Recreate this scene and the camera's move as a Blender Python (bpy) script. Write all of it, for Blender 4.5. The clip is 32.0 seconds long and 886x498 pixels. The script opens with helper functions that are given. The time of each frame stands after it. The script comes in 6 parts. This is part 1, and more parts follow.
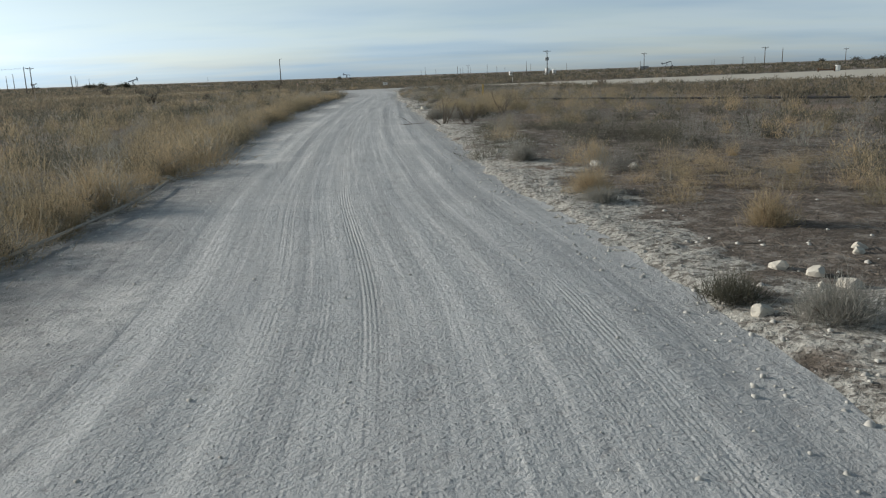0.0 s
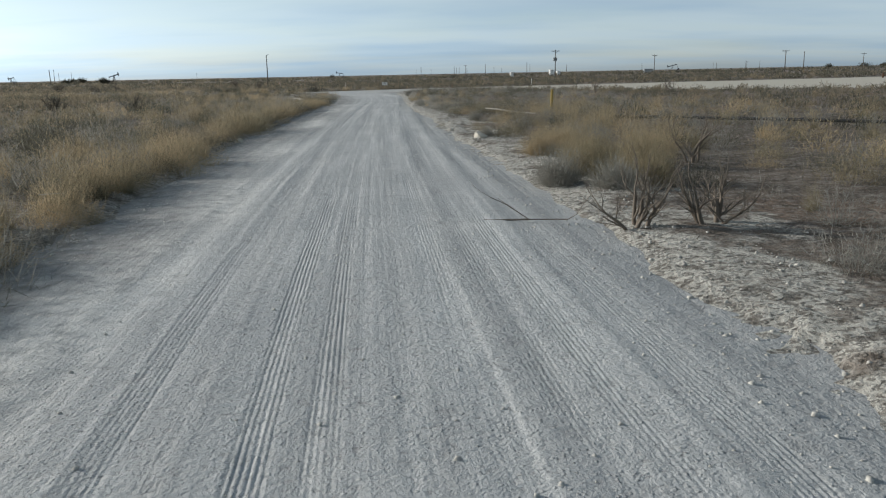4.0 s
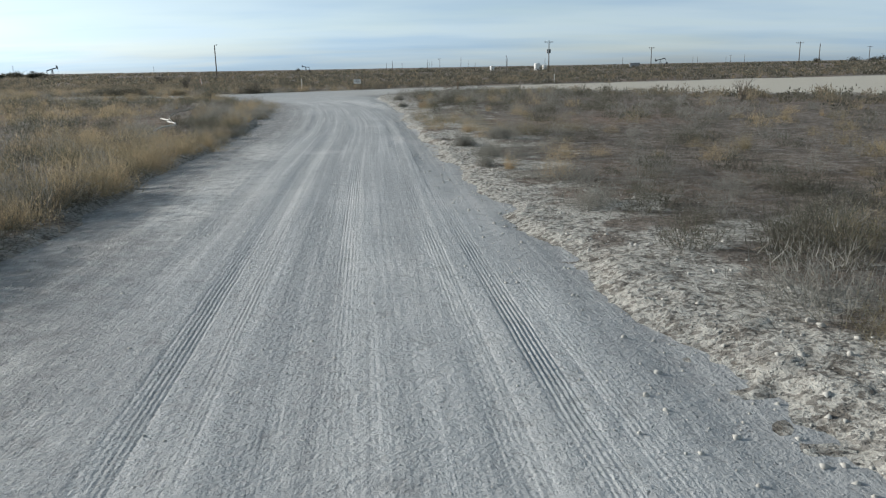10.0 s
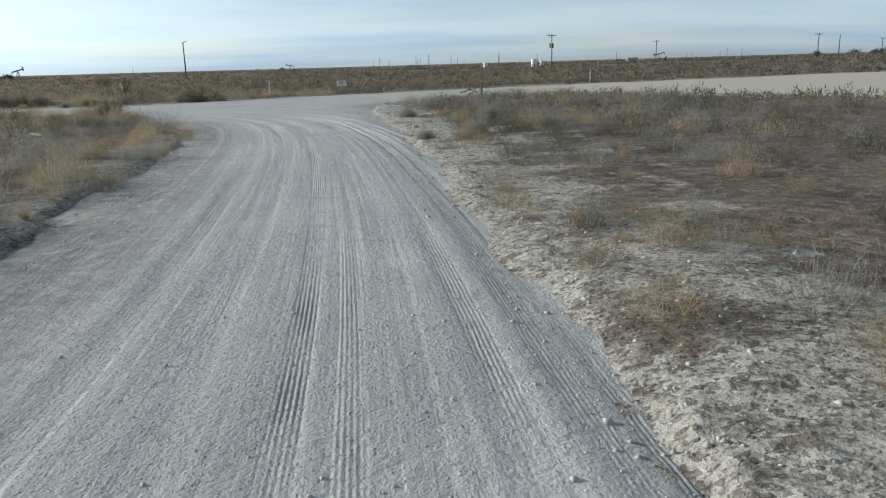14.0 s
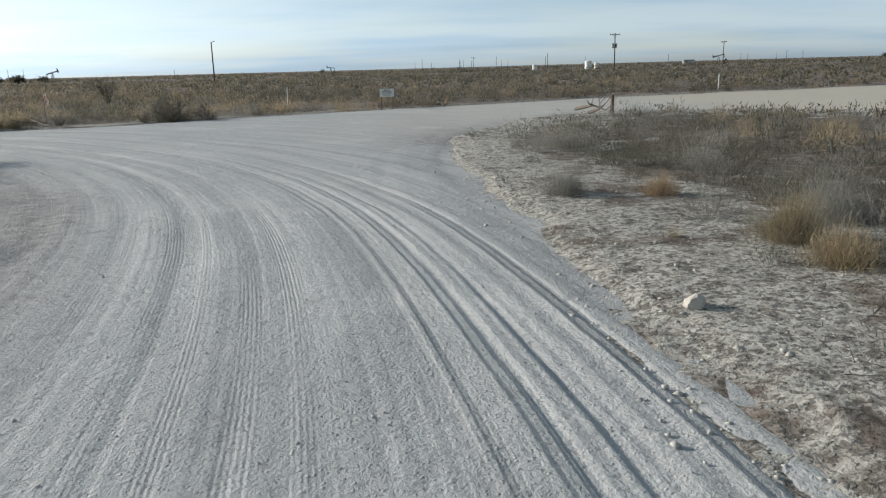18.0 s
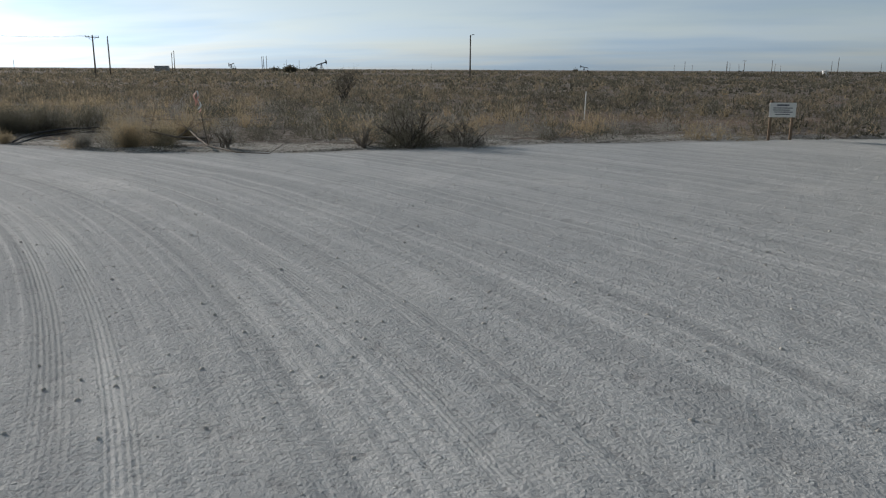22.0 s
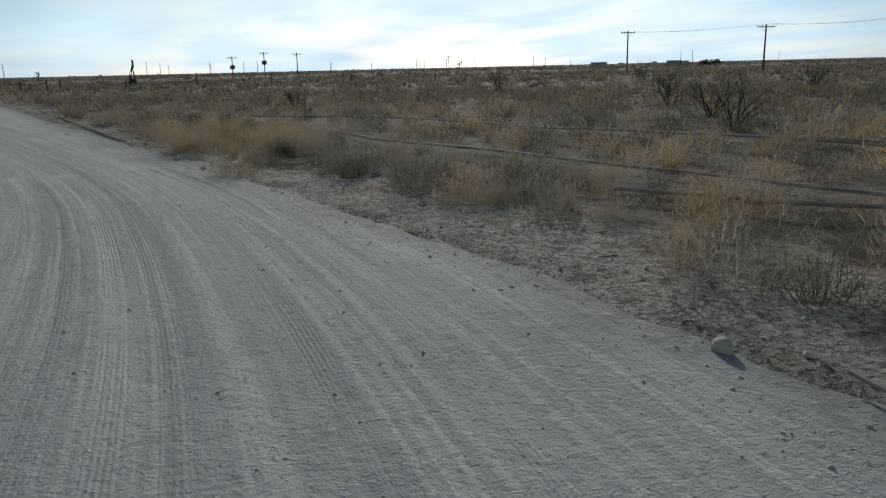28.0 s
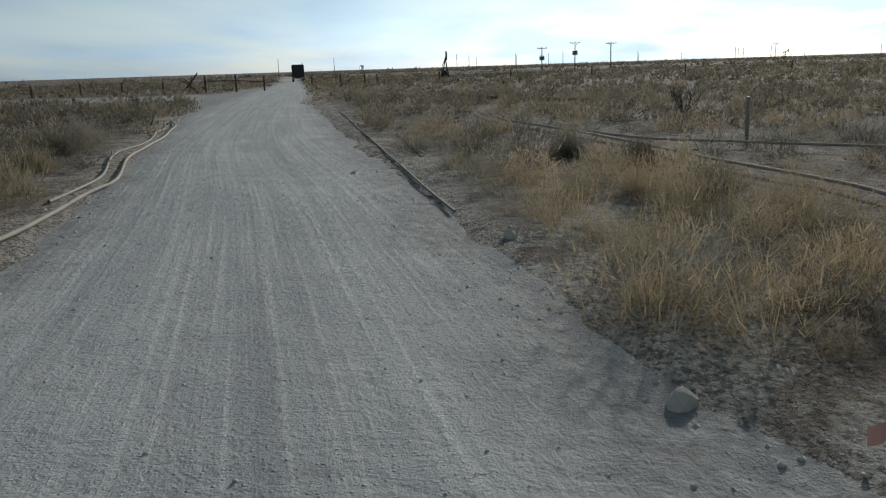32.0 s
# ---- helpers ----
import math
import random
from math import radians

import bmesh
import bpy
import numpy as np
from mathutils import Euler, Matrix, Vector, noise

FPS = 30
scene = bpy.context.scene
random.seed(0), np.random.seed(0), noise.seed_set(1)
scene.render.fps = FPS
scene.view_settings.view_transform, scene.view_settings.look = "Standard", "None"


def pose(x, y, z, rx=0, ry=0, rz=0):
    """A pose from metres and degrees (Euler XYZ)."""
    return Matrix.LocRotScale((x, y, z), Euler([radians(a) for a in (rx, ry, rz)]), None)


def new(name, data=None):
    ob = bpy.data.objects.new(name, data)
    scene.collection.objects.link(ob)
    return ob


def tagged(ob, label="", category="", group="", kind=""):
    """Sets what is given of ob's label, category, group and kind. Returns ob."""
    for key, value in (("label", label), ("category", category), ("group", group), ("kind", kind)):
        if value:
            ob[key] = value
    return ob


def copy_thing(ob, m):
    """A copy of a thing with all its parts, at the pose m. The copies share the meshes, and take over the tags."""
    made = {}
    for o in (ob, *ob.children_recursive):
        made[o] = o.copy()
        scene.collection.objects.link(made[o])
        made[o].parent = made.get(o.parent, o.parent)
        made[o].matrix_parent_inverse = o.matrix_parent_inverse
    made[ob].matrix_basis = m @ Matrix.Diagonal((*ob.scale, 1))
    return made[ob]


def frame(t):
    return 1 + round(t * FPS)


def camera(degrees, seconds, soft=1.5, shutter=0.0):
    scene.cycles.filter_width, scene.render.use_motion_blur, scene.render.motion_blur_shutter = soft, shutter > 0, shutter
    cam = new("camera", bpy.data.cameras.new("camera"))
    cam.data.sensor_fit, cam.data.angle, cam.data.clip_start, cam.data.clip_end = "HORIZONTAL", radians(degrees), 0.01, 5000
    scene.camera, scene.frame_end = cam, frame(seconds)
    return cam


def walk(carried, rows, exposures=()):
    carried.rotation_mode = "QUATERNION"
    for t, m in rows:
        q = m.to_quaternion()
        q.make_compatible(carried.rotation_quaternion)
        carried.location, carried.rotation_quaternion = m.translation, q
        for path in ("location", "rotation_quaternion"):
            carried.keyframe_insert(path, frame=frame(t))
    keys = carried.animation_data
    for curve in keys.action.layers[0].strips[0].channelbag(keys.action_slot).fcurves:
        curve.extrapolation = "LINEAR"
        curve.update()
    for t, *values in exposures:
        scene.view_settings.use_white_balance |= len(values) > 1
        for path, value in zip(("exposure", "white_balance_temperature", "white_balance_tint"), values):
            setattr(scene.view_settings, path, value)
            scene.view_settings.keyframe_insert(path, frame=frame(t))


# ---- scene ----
cam = camera(60.54, 32.0, soft=1.2)
# seconds, x, y, z, yaw, pitch, roll
PATH = [
    (0.0, 0.000, -0.000, 1.610, 0.00, -12.86, -1.98),
    (0.5, -0.198, 2.015, 1.651, -0.09, -12.37, -1.79),
    (1.0, -0.417, 4.109, 1.705, -0.16, -12.32, -1.18),
    (1.5, -0.657, 6.225, 1.711, -0.14, -12.93, -1.45),
    (2.0, -0.880, 8.365, 1.674, -0.26, -13.48, -1.31),
    (2.5, -1.128, 10.587, 1.658, -0.59, -13.43, -0.66),
    (3.0, -1.405, 12.885, 1.665, -0.40, -13.30, -0.60),
    (3.5, -1.690, 15.249, 1.660, -0.35, -13.11, -0.84),
    (4.0, -1.966, 17.669, 1.638, -0.69, -12.88, -1.12),
    (4.5, -2.221, 20.134, 1.592, -1.19, -12.64, -1.14),
    (5.0, -2.441, 22.634, 1.621, -1.07, -12.40, -0.64),
    (5.5, -2.658, 25.170, 1.672, -1.38, -12.11, -0.51),
    (6.0, -2.832, 27.693, 1.711, -1.43, -11.89, -0.45),
    (6.5, -2.986, 30.240, 1.761, -1.61, -11.75, -0.76),
    (7.0, -3.156, 32.745, 1.753, -1.92, -11.74, -0.64),
    (7.5, -3.300, 35.137, 1.737, -1.89, -12.11, -1.00),
    (8.0, -3.474, 37.487, 1.733, -2.26, -12.18, -0.87),
    (8.5, -3.623, 39.760, 1.719, -2.44, -12.50, -1.10),
    (9.0, -3.761, 41.978, 1.711, -2.50, -13.03, -1.15),
    (9.5, -3.887, 44.162, 1.706, -2.74, -13.13, -1.00),
    (10.0, -4.003, 46.333, 1.705, -3.00, -13.35, -1.02),
    (10.5, -4.119, 48.493, 1.704, -3.05, -13.48, -0.95),
    (11.0, -4.232, 50.646, 1.706, -3.27, -13.63, -0.94),
    (11.5, -4.341, 52.789, 1.705, -3.37, -13.64, -1.18),
    (12.0, -4.439, 54.929, 1.703, -3.60, -13.73, -1.13),
    (12.5, -4.528, 57.068, 1.702, -3.73, -13.80, -1.41),
    (13.0, -4.615, 59.205, 1.703, -3.82, -13.76, -1.36),
    (13.5, -4.698, 61.337, 1.701, -3.77, -13.66, -1.55),
    (14.0, -4.769, 63.469, 1.700, -3.85, -13.57, -1.62),
    (14.5, -4.839, 65.590, 1.698, -3.89, -13.46, -1.57),
    (15.0, -4.915, 67.692, 1.695, -3.81, -13.30, -1.41),
    (15.5, -5.007, 69.766, 1.691, -3.58, -13.06, -1.12),
    (16.0, -5.135, 71.801, 1.696, -3.22, -12.70, -0.71),
    (16.5, -5.297, 73.807, 1.704, -2.60, -12.84, -0.91),
    (17.0, -5.487, 75.799, 1.711, -2.06, -12.87, -1.00),
    (17.5, -5.684, 77.771, 1.720, -1.60, -13.06, -1.07),
    (18.0, -5.880, 79.726, 1.727, -0.89, -13.32, -1.56),
    (18.5, -6.129, 81.666, 1.727, -0.32, -13.40, -1.32),
    (19.0, -6.439, 83.567, 1.707, 0.75, -13.48, -0.67),
    (19.5, -6.786, 85.438, 1.686, 1.71, -13.80, -0.37),
    (20.0, -7.220, 87.247, 1.683, 3.21, -13.62, 0.25),
    (20.5, -7.767, 88.988, 1.689, 5.66, -13.96, 0.06),
    (21.0, -8.449, 90.702, 1.679, 8.83, -13.64, 0.79),
    (21.5, -9.245, 92.398, 1.672, 12.71, -13.51, -0.17),
    (22.0, -10.228, 94.074, 1.657, 16.86, -13.18, 0.30),
    (22.5, -11.349, 95.694, 1.684, 21.16, -13.24, -0.37),
    (23.0, -12.617, 97.162, 1.684, 26.00, -12.74, -0.04),
    (23.5, -13.949, 98.529, 1.709, 30.62, -12.60, -0.23),
    (24.0, -15.403, 99.813, 1.707, 35.27, -12.75, -0.36),
    (24.5, -16.942, 101.002, 1.700, 39.82, -12.97, -0.36),
    (25.0, -18.479, 101.996, 1.676, 44.42, -12.96, -0.42),
    (25.5, -20.048, 102.811, 1.667, 48.91, -13.33, -0.48),
    (26.0, -21.596, 103.491, 1.654, 53.30, -13.40, -0.61),
    (26.5, -23.115, 104.110, 1.687, 57.21, -13.44, -0.70),
    (27.0, -24.662, 104.652, 1.690, 61.20, -13.44, -0.92),
    (27.5, -26.237, 105.097, 1.690, 65.08, -13.39, -1.16),
    (28.0, -27.829, 105.437, 1.687, 68.82, -13.32, -1.35),
    (28.5, -29.432, 105.656, 1.678, 72.43, -13.23, -1.37),
    (29.0, -31.044, 105.716, 1.682, 75.91, -13.14, -1.15),
    (29.5, -32.692, 105.728, 1.717, 78.90, -13.22, -1.39),
    (30.0, -34.340, 105.651, 1.701, 81.75, -13.06, -1.63),
    (30.5, -36.014, 105.538, 1.724, 84.22, -13.24, -1.66),
    (31.0, -37.675, 105.376, 1.703, 86.74, -13.48, -1.89),
    (31.5, -39.340, 105.123, 1.681, 88.96, -13.28, -1.94),
    (32.0, -41.017, 104.902, 1.677, 90.65, -13.36, -1.83),
]
EXPOSURE = [(0.0, 0.44, 6450, 10), (4.0, 0.50, 6330, 10), (11.0, 0.66, 6230, 10), (18.5, 0.68, 6430, 11), (21.5, 0.24, 6450, 13), (24.0, -0.26, 6380, 14), (26.5, -0.38, 6330, 11), (28.5, -0.36, 6280, 8), (32.0, -0.18, 6300, 8)]
walk(cam, [(t, pose(x, y, z, 90 + p, 0, yw) @ pose(0, 0, 0, 0, 0, r)) for t, x, y, z, yw, p, r in PATH], EXPOSURE)

# ---- light ----
SUN_YAW, SUN_UP = 69.0, 17.5          # heading of the sun (from +y towards -x) and its height, degrees


def make_world():
    w = bpy.data.worlds.new("sky")
    scene.world = w
    w.use_nodes = True
    nt = w.node_tree
    nt.nodes.clear()
    N, L = nt.nodes.new, nt.links.new
    out, bg = N("ShaderNodeOutputWorld"), N("ShaderNodeBackground")
    sky = N("ShaderNodeTexSky")
    sky.sky_type = "NISHITA"
    sky.sun_disc = False
    sky.sun_elevation = radians(SUN_UP)
    sky.sun_rotation = radians(-SUN_YAW)
    sky.air_density, sky.dust_density, sky.ozone_density = 1.0, 0.7, 1.5
    bg.inputs["Strength"].default_value = 0.10
    # thin streaky cloud sheet, drawn by direction
    tc = N("ShaderNodeTexCoord")
    sep = N("ShaderNodeSeparateXYZ")
    L(tc.outputs["Generated"], sep.inputs[0])
    zz = N("ShaderNodeMath"); zz.operation = "ADD"; zz.inputs[1].default_value = 0.09
    L(sep.outputs["Z"], zz.inputs[0])
    dx = N("ShaderNodeMath"); dx.operation = "DIVIDE"
    dy = N("ShaderNodeMath"); dy.operation = "DIVIDE"
    L(sep.outputs["X"], dx.inputs[0]); L(zz.outputs[0], dx.inputs[1])
    L(sep.outputs["Y"], dy.inputs[0]); L(zz.outputs[0], dy.inputs[1])
    com = N("ShaderNodeCombineXYZ")
    L(dx.outputs[0], com.inputs[0]); L(dy.outputs[0], com.inputs[1])
    mp = N("ShaderNodeMapping")
    mp.inputs["Rotation"].default_value = (0, 0, radians(20))
    mp.inputs["Scale"].default_value = (0.35, 0.6, 1)
    mp.inputs["Location"].default_value = (2.3, 0.7, 0)
    L(com.outputs[0], mp.inputs[0])
    nz = N("ShaderNodeTexNoise")
    nz.inputs["Scale"].default_value, nz.inputs["Detail"].default_value, nz.inputs["Roughness"].default_value = 1.1, 5.0, 0.52
    nz.inputs["Distortion"].default_value = 0.4
    L(mp.outputs[0], nz.inputs["Vector"])
    rp = N("ShaderNodeValToRGB")
    rp.color_ramp.elements[0].position, rp.color_ramp.elements[1].position = 0.34, 0.58
    rp.color_ramp.elements[0].color, rp.color_ramp.elements[1].color = (0.72, 0.72, 0.72, 1), (0.97, 0.97, 0.97, 1)
    L(nz.outputs["Fac"], rp.inputs[0])
    amt = N("ShaderNodeMath"); amt.operation = "MULTIPLY"; amt.inputs[1].default_value = 1.0
    L(rp.outputs[0], amt.inputs[0])
    # cloud light: a grey-white that follows the brightness of the sky behind it
    bw = N("ShaderNodeRGBToBW")
    L(sky.outputs[0], bw.inputs[0])
    lift = N("ShaderNodeMath"); lift.operation = "MULTIPLY_ADD"
    lift.inputs[1].default_value, lift.inputs[2].default_value = 0.80, 0.45
    L(bw.outputs[0], lift.inputs[0])
    cap = N("ShaderNodeMath"); cap.operation = "MINIMUM"; cap.inputs[1].default_value = 11.0
    L(lift.outputs[0], cap.inputs[0])
    tint = N("ShaderNodeMix"); tint.data_type = "RGBA"; tint.blend_type = "MULTIPLY"
    tint.inputs[0].default_value = 1.0
    L(cap.outputs[0], tint.inputs[6]); tint.inputs[7].default_value = (0.80, 1.0, 1.12, 1)
    # darker undersides streak the sheet
    st = N("ShaderNodeMapping"); st.inputs["Scale"].default_value = (0.22, 0.42, 1); st.inputs["Rotation"].default_value = (0, 0, radians(14))
    L(com.outputs[0], st.inputs[0])
    n2 = N("ShaderNodeTexNoise")
    n2.inputs["Scale"].default_value, n2.inputs["Detail"].default_value, n2.inputs["Roughness"].default_value = 1.3, 5.0, 0.48
    L(st.outputs[0], n2.inputs["Vector"])
    r2 = N("ShaderNodeValToRGB")
    r2.color_ramp.elements[0].position, r2.color_ramp.elements[1].position = 0.34, 0.56
    r2.color_ramp.elements[0].color, r2.color_ramp.elements[1].color = (0.78, 0.86, 0.96, 1), (1.06, 1.05, 1.04, 1)
    L(n2.outputs["Fac"], r2.inputs[0])
    shade = N("ShaderNodeMix"); shade.data_type = "RGBA"; shade.blend_type = "MULTIPLY"
    shade.inputs[0].default_value = 1.0
    L(tint.outputs[2], shade.inputs[6]); L(r2.outputs[0], shade.inputs[7])
    tint = shade
    mix = N("ShaderNodeMix"); mix.data_type = "RGBA"
    L(amt.outputs[0], mix.inputs[0]); L(sky.outputs[0], mix.inputs[6]); L(tint.outputs[2], mix.inputs[7])
    L(mix.outputs[2], bg.inputs["Color"]); L(bg.outputs[0], out.inputs[0])


make_world()
sun = new("sun", bpy.data.lights.new("sun", "SUN"))
sun.data.energy, sun.data.angle, sun.data.color = 3.3, radians(2.5), (1.0, 0.93, 0.82)
_d = Vector((-math.sin(radians(SUN_YAW)) * math.cos(radians(SUN_UP)), math.cos(radians(SUN_YAW)) * math.cos(radians(SUN_UP)), math.sin(radians(SUN_UP))))
sun.rotation_euler = (-_d).to_track_quat("-Z", "Y").to_euler()
sun.location = _d * 200


# ---- materials ----
class Mat:
    """A small wrapper that keeps node code short."""

    def __init__(self, name, rough=0.85, metal=0.0):
        self.m = bpy.data.materials.new(name)
        self.m.use_nodes = True
        self.nt = self.m.node_tree
        self.b = self.nt.nodes["Principled BSDF"]
        self.b.inputs["Roughness"].default_value, self.b.inputs["Metallic"].default_value = rough, metal
        self.b.inputs["Specular IOR Level"].default_value = 0.25

    def n(self, kind, **kw):
        nd = self.nt.nodes.new(kind)
        for k, v in kw.items():
            nd.inputs[k].default_value = v
        return nd

    def link(self, a, b):
        self.nt.links.new(a, b)

    def coord(self, out="Object", scale=(1, 1, 1)):
        tc, mp = self.n("ShaderNodeTexCoord"), self.n("ShaderNodeMapping", Scale=scale)
        self.link(tc.outputs[out], mp.inputs[0])
        return mp.outputs[0]

    def attr(self, name):
        a = self.n("ShaderNodeAttribute")
        a.attribute_name = name
        return a

    def noise(self, vec, scale, detail=4.0, rough=0.55):
        nd = self.n("ShaderNodeTexNoise", Scale=scale, Detail=detail, Roughness=rough)
        self.link(vec, nd.inputs["Vector"])
        return nd.outputs["Fac"]

    def ramp(self, fac, *stops):
        nd = self.n("ShaderNodeValToRGB")
        e = nd.color_ramp.elements
        while len(e) < len(stops):
            e.new(0.5)
        for el, (p, c) in zip(e, stops):
            el.position = p
            el.color = (*c, 1) if isinstance(c, tuple) else (c, c, c, 1)
        self.link(fac, nd.inputs[0])
        return nd.outputs[0]

    def math(self, op, a, b=None, c=None):
        nd = self.n("ShaderNodeMath")
        nd.operation = op
        for i, v in enumerate((a, b, c)):
            if v is None:
                continue
            if isinstance(v, (int, float)):
                nd.inputs[i].default_value = v
            else:
                self.link(v, nd.inputs[i])
        return nd.outputs[0]

    def mix(self, fac, a, b, kind="MIX"):
        nd = self.n("ShaderNodeMix")
        nd.data_type, nd.blend_type = "RGBA", kind
        for i, v in ((0, fac), (6, a), (7, b)):
            if isinstance(v, (int, float)):
                nd.inputs[i].default_value = v
            elif isinstance(v, tuple):
                nd.inputs[i].default_value = (*v, 1)
            else:
                self.link(v, nd.inputs[i])
        return nd.outputs[2]

    def color(self, c):
        if isinstance(c, tuple):
            self.b.inputs["Base Color"].default_value = (*c, 1)
        else:
            self.link(c, self.b.inputs["Base Color"])
        return self

    def bump(self, h, strength, dist):
        nd = self.n("ShaderNodeBump", Strength=strength, Distance=dist)
        self.link(h, nd.inputs["Height"])
        prev = self.b.inputs["Normal"].links
        if prev:
            self.link(prev[0].from_socket, nd.inputs["Normal"])
        self.link(nd.outputs[0], self.b.inputs["Normal"])
        return self


def plain(name, c, rough=0.7, metal=0.0, var=0.25, scale=3.0, bump=0.0):
    m = Mat(name, rough, metal)
    f = m.noise(m.coord(), scale, 6)
    m.color(m.mix(f, tuple(v * (1 - var) for v in c), tuple(min(1, v * (1 + var)) for v in c)))
    if bump:
        m.bump(m.noise(m.coord(), scale * 12, 4), bump, 0.01)
    return m.m


def road_material():
    m = Mat("pale_caliche_gravel", 0.95)
    xy = m.coord("Object")
    lane = m.attr("lane").outputs["Vector"]
    wear = m.attr("wear").outputs["Fac"]

    def lanes(sx, sy):
        mp = m.n("ShaderNodeMapping", Scale=(sx, sy, 1))
        m.link(lane, mp.inputs[0])
        return mp.outputs[0]
    # long streaks left by wheels, along the lane
    streak = m.noise(lanes(2.6, 0.05), 1.0, 5, 0.62)
    fine = m.noise(lanes(13.0, 0.12), 1.0, 4, 0.6)
    patch = m.noise(xy, 0.45, 6, 0.6)
    crumb = m.noise(xy, 5.0, 6, 0.68)
    grit = m.noise(xy, 24.0, 5, 0.65)
    dots = m.noise(xy, 75.0, 3, 0.6)
    base = m.ramp(streak, (0.30, (0.305, 0.315, 0.32)), (0.5, (0.405, 0.416, 0.419)), (0.70, (0.50, 0.51, 0.51)))
    base = m.mix(m.math("MULTIPLY", m.ramp(patch, (0.42, 0.0), (0.62, 1.0)), 0.6), base, (0.365, 0.376, 0.382))
    base = m.mix(m.math("MULTIPLY", m.ramp(patch, (0.30, 1.0), (0.42, 0.0)), 0.5), base, (0.55, 0.548, 0.535))
    base = m.mix(m.math("MULTIPLY", m.ramp(fine, (0.50, 0.0), (0.66, 1.0)), 0.55), base, (0.62, 0.62, 0.61))
    base = m.mix(m.math("MULTIPLY", m.ramp(crumb, (0.32, 1.0), (0.45, 0.0)), 0.50), base, (0.25, 0.25, 0.247))
    base = m.mix(m.math("MULTIPLY", m.ramp(grit, (0.32, 1.0), (0.42, 0.0)), 0.65), base, (0.19, 0.188, 0.183))
    base = m.mix(m.math("MULTIPLY", m.ramp(dots, (0.58, 0.0), (0.72, 1.0)), 0.35), base, (0.62, 0.618, 0.60))
    # earth tone; along the west side it also paints the grass's shadow
    dirt_shade = m.attr("dirt_shade").outputs["Fac"]
    earth_shade = m.ramp(crumb, (0.34, (0.165, 0.162, 0.157)), (0.52, (0.25, 0.247, 0.24)), (0.64, (0.37, 0.366, 0.355)))
    base = m.mix(m.math("MULTIPLY", dirt_shade, 0.8), base, earth_shade)
    # pale crust left where no wheel runs, its sunlit brightness put into the colour
    crust = m.attr("crust").outputs["Fac"]
    base = m.mix(m.math("MULTIPLY", crust, m.ramp(crumb, (0.40, 0.25), (0.55, 0.95))), base, (0.66, 0.652, 0.625))
    # ridges thrown up where wheels swing round the bend
    scuff = m.attr("scuff").outputs["Fac"]
    base = m.mix(m.math("MULTIPLY", scuff, 0.55), base, (0.66, 0.655, 0.63))
    pad = m.attr("pad").outputs["Fac"]
    base = m.mix(m.math("MULTIPLY", pad, 0.75), base, (0.50, 0.455, 0.365))
    m.color(base)
    # lugs of tyre treads across the wheel lines
    bars = m.noise(lanes(16.0, 9.0), 1.0, 2)
    m.bump(m.math("MULTIPLY", bars, wear), 0.5, 0.012)
    # scattered crumbs, flat between them
    vo = m.n("ShaderNodeTexVoronoi", Scale=38.0)
    m.link(xy, vo.inputs["Vector"])
    sep = m.n("ShaderNodeSeparateColor")
    m.link(vo.outputs["Color"], sep.inputs[0])
    lump = m.math("MULTIPLY", m.ramp(vo.outputs["Distance"], (0.12, 1.0), (0.42, 0.0)), m.ramp(sep.outputs[0], (0.62, 0.0), (1.0, 1.0)))
    loose = m.ramp(patch, (0.36, 0.2), (0.6, 1.0))
    m.bump(m.math("MULTIPLY", lump, loose), 0.9, 0.013)
    m.bump(crumb, 0.6, 0.04)
    m.bump(grit, 0.8, 0.02)
    m.bump(fine, 0.4, 0.02)
    m.bump(dots, 0.5, 0.007)
    return m.m


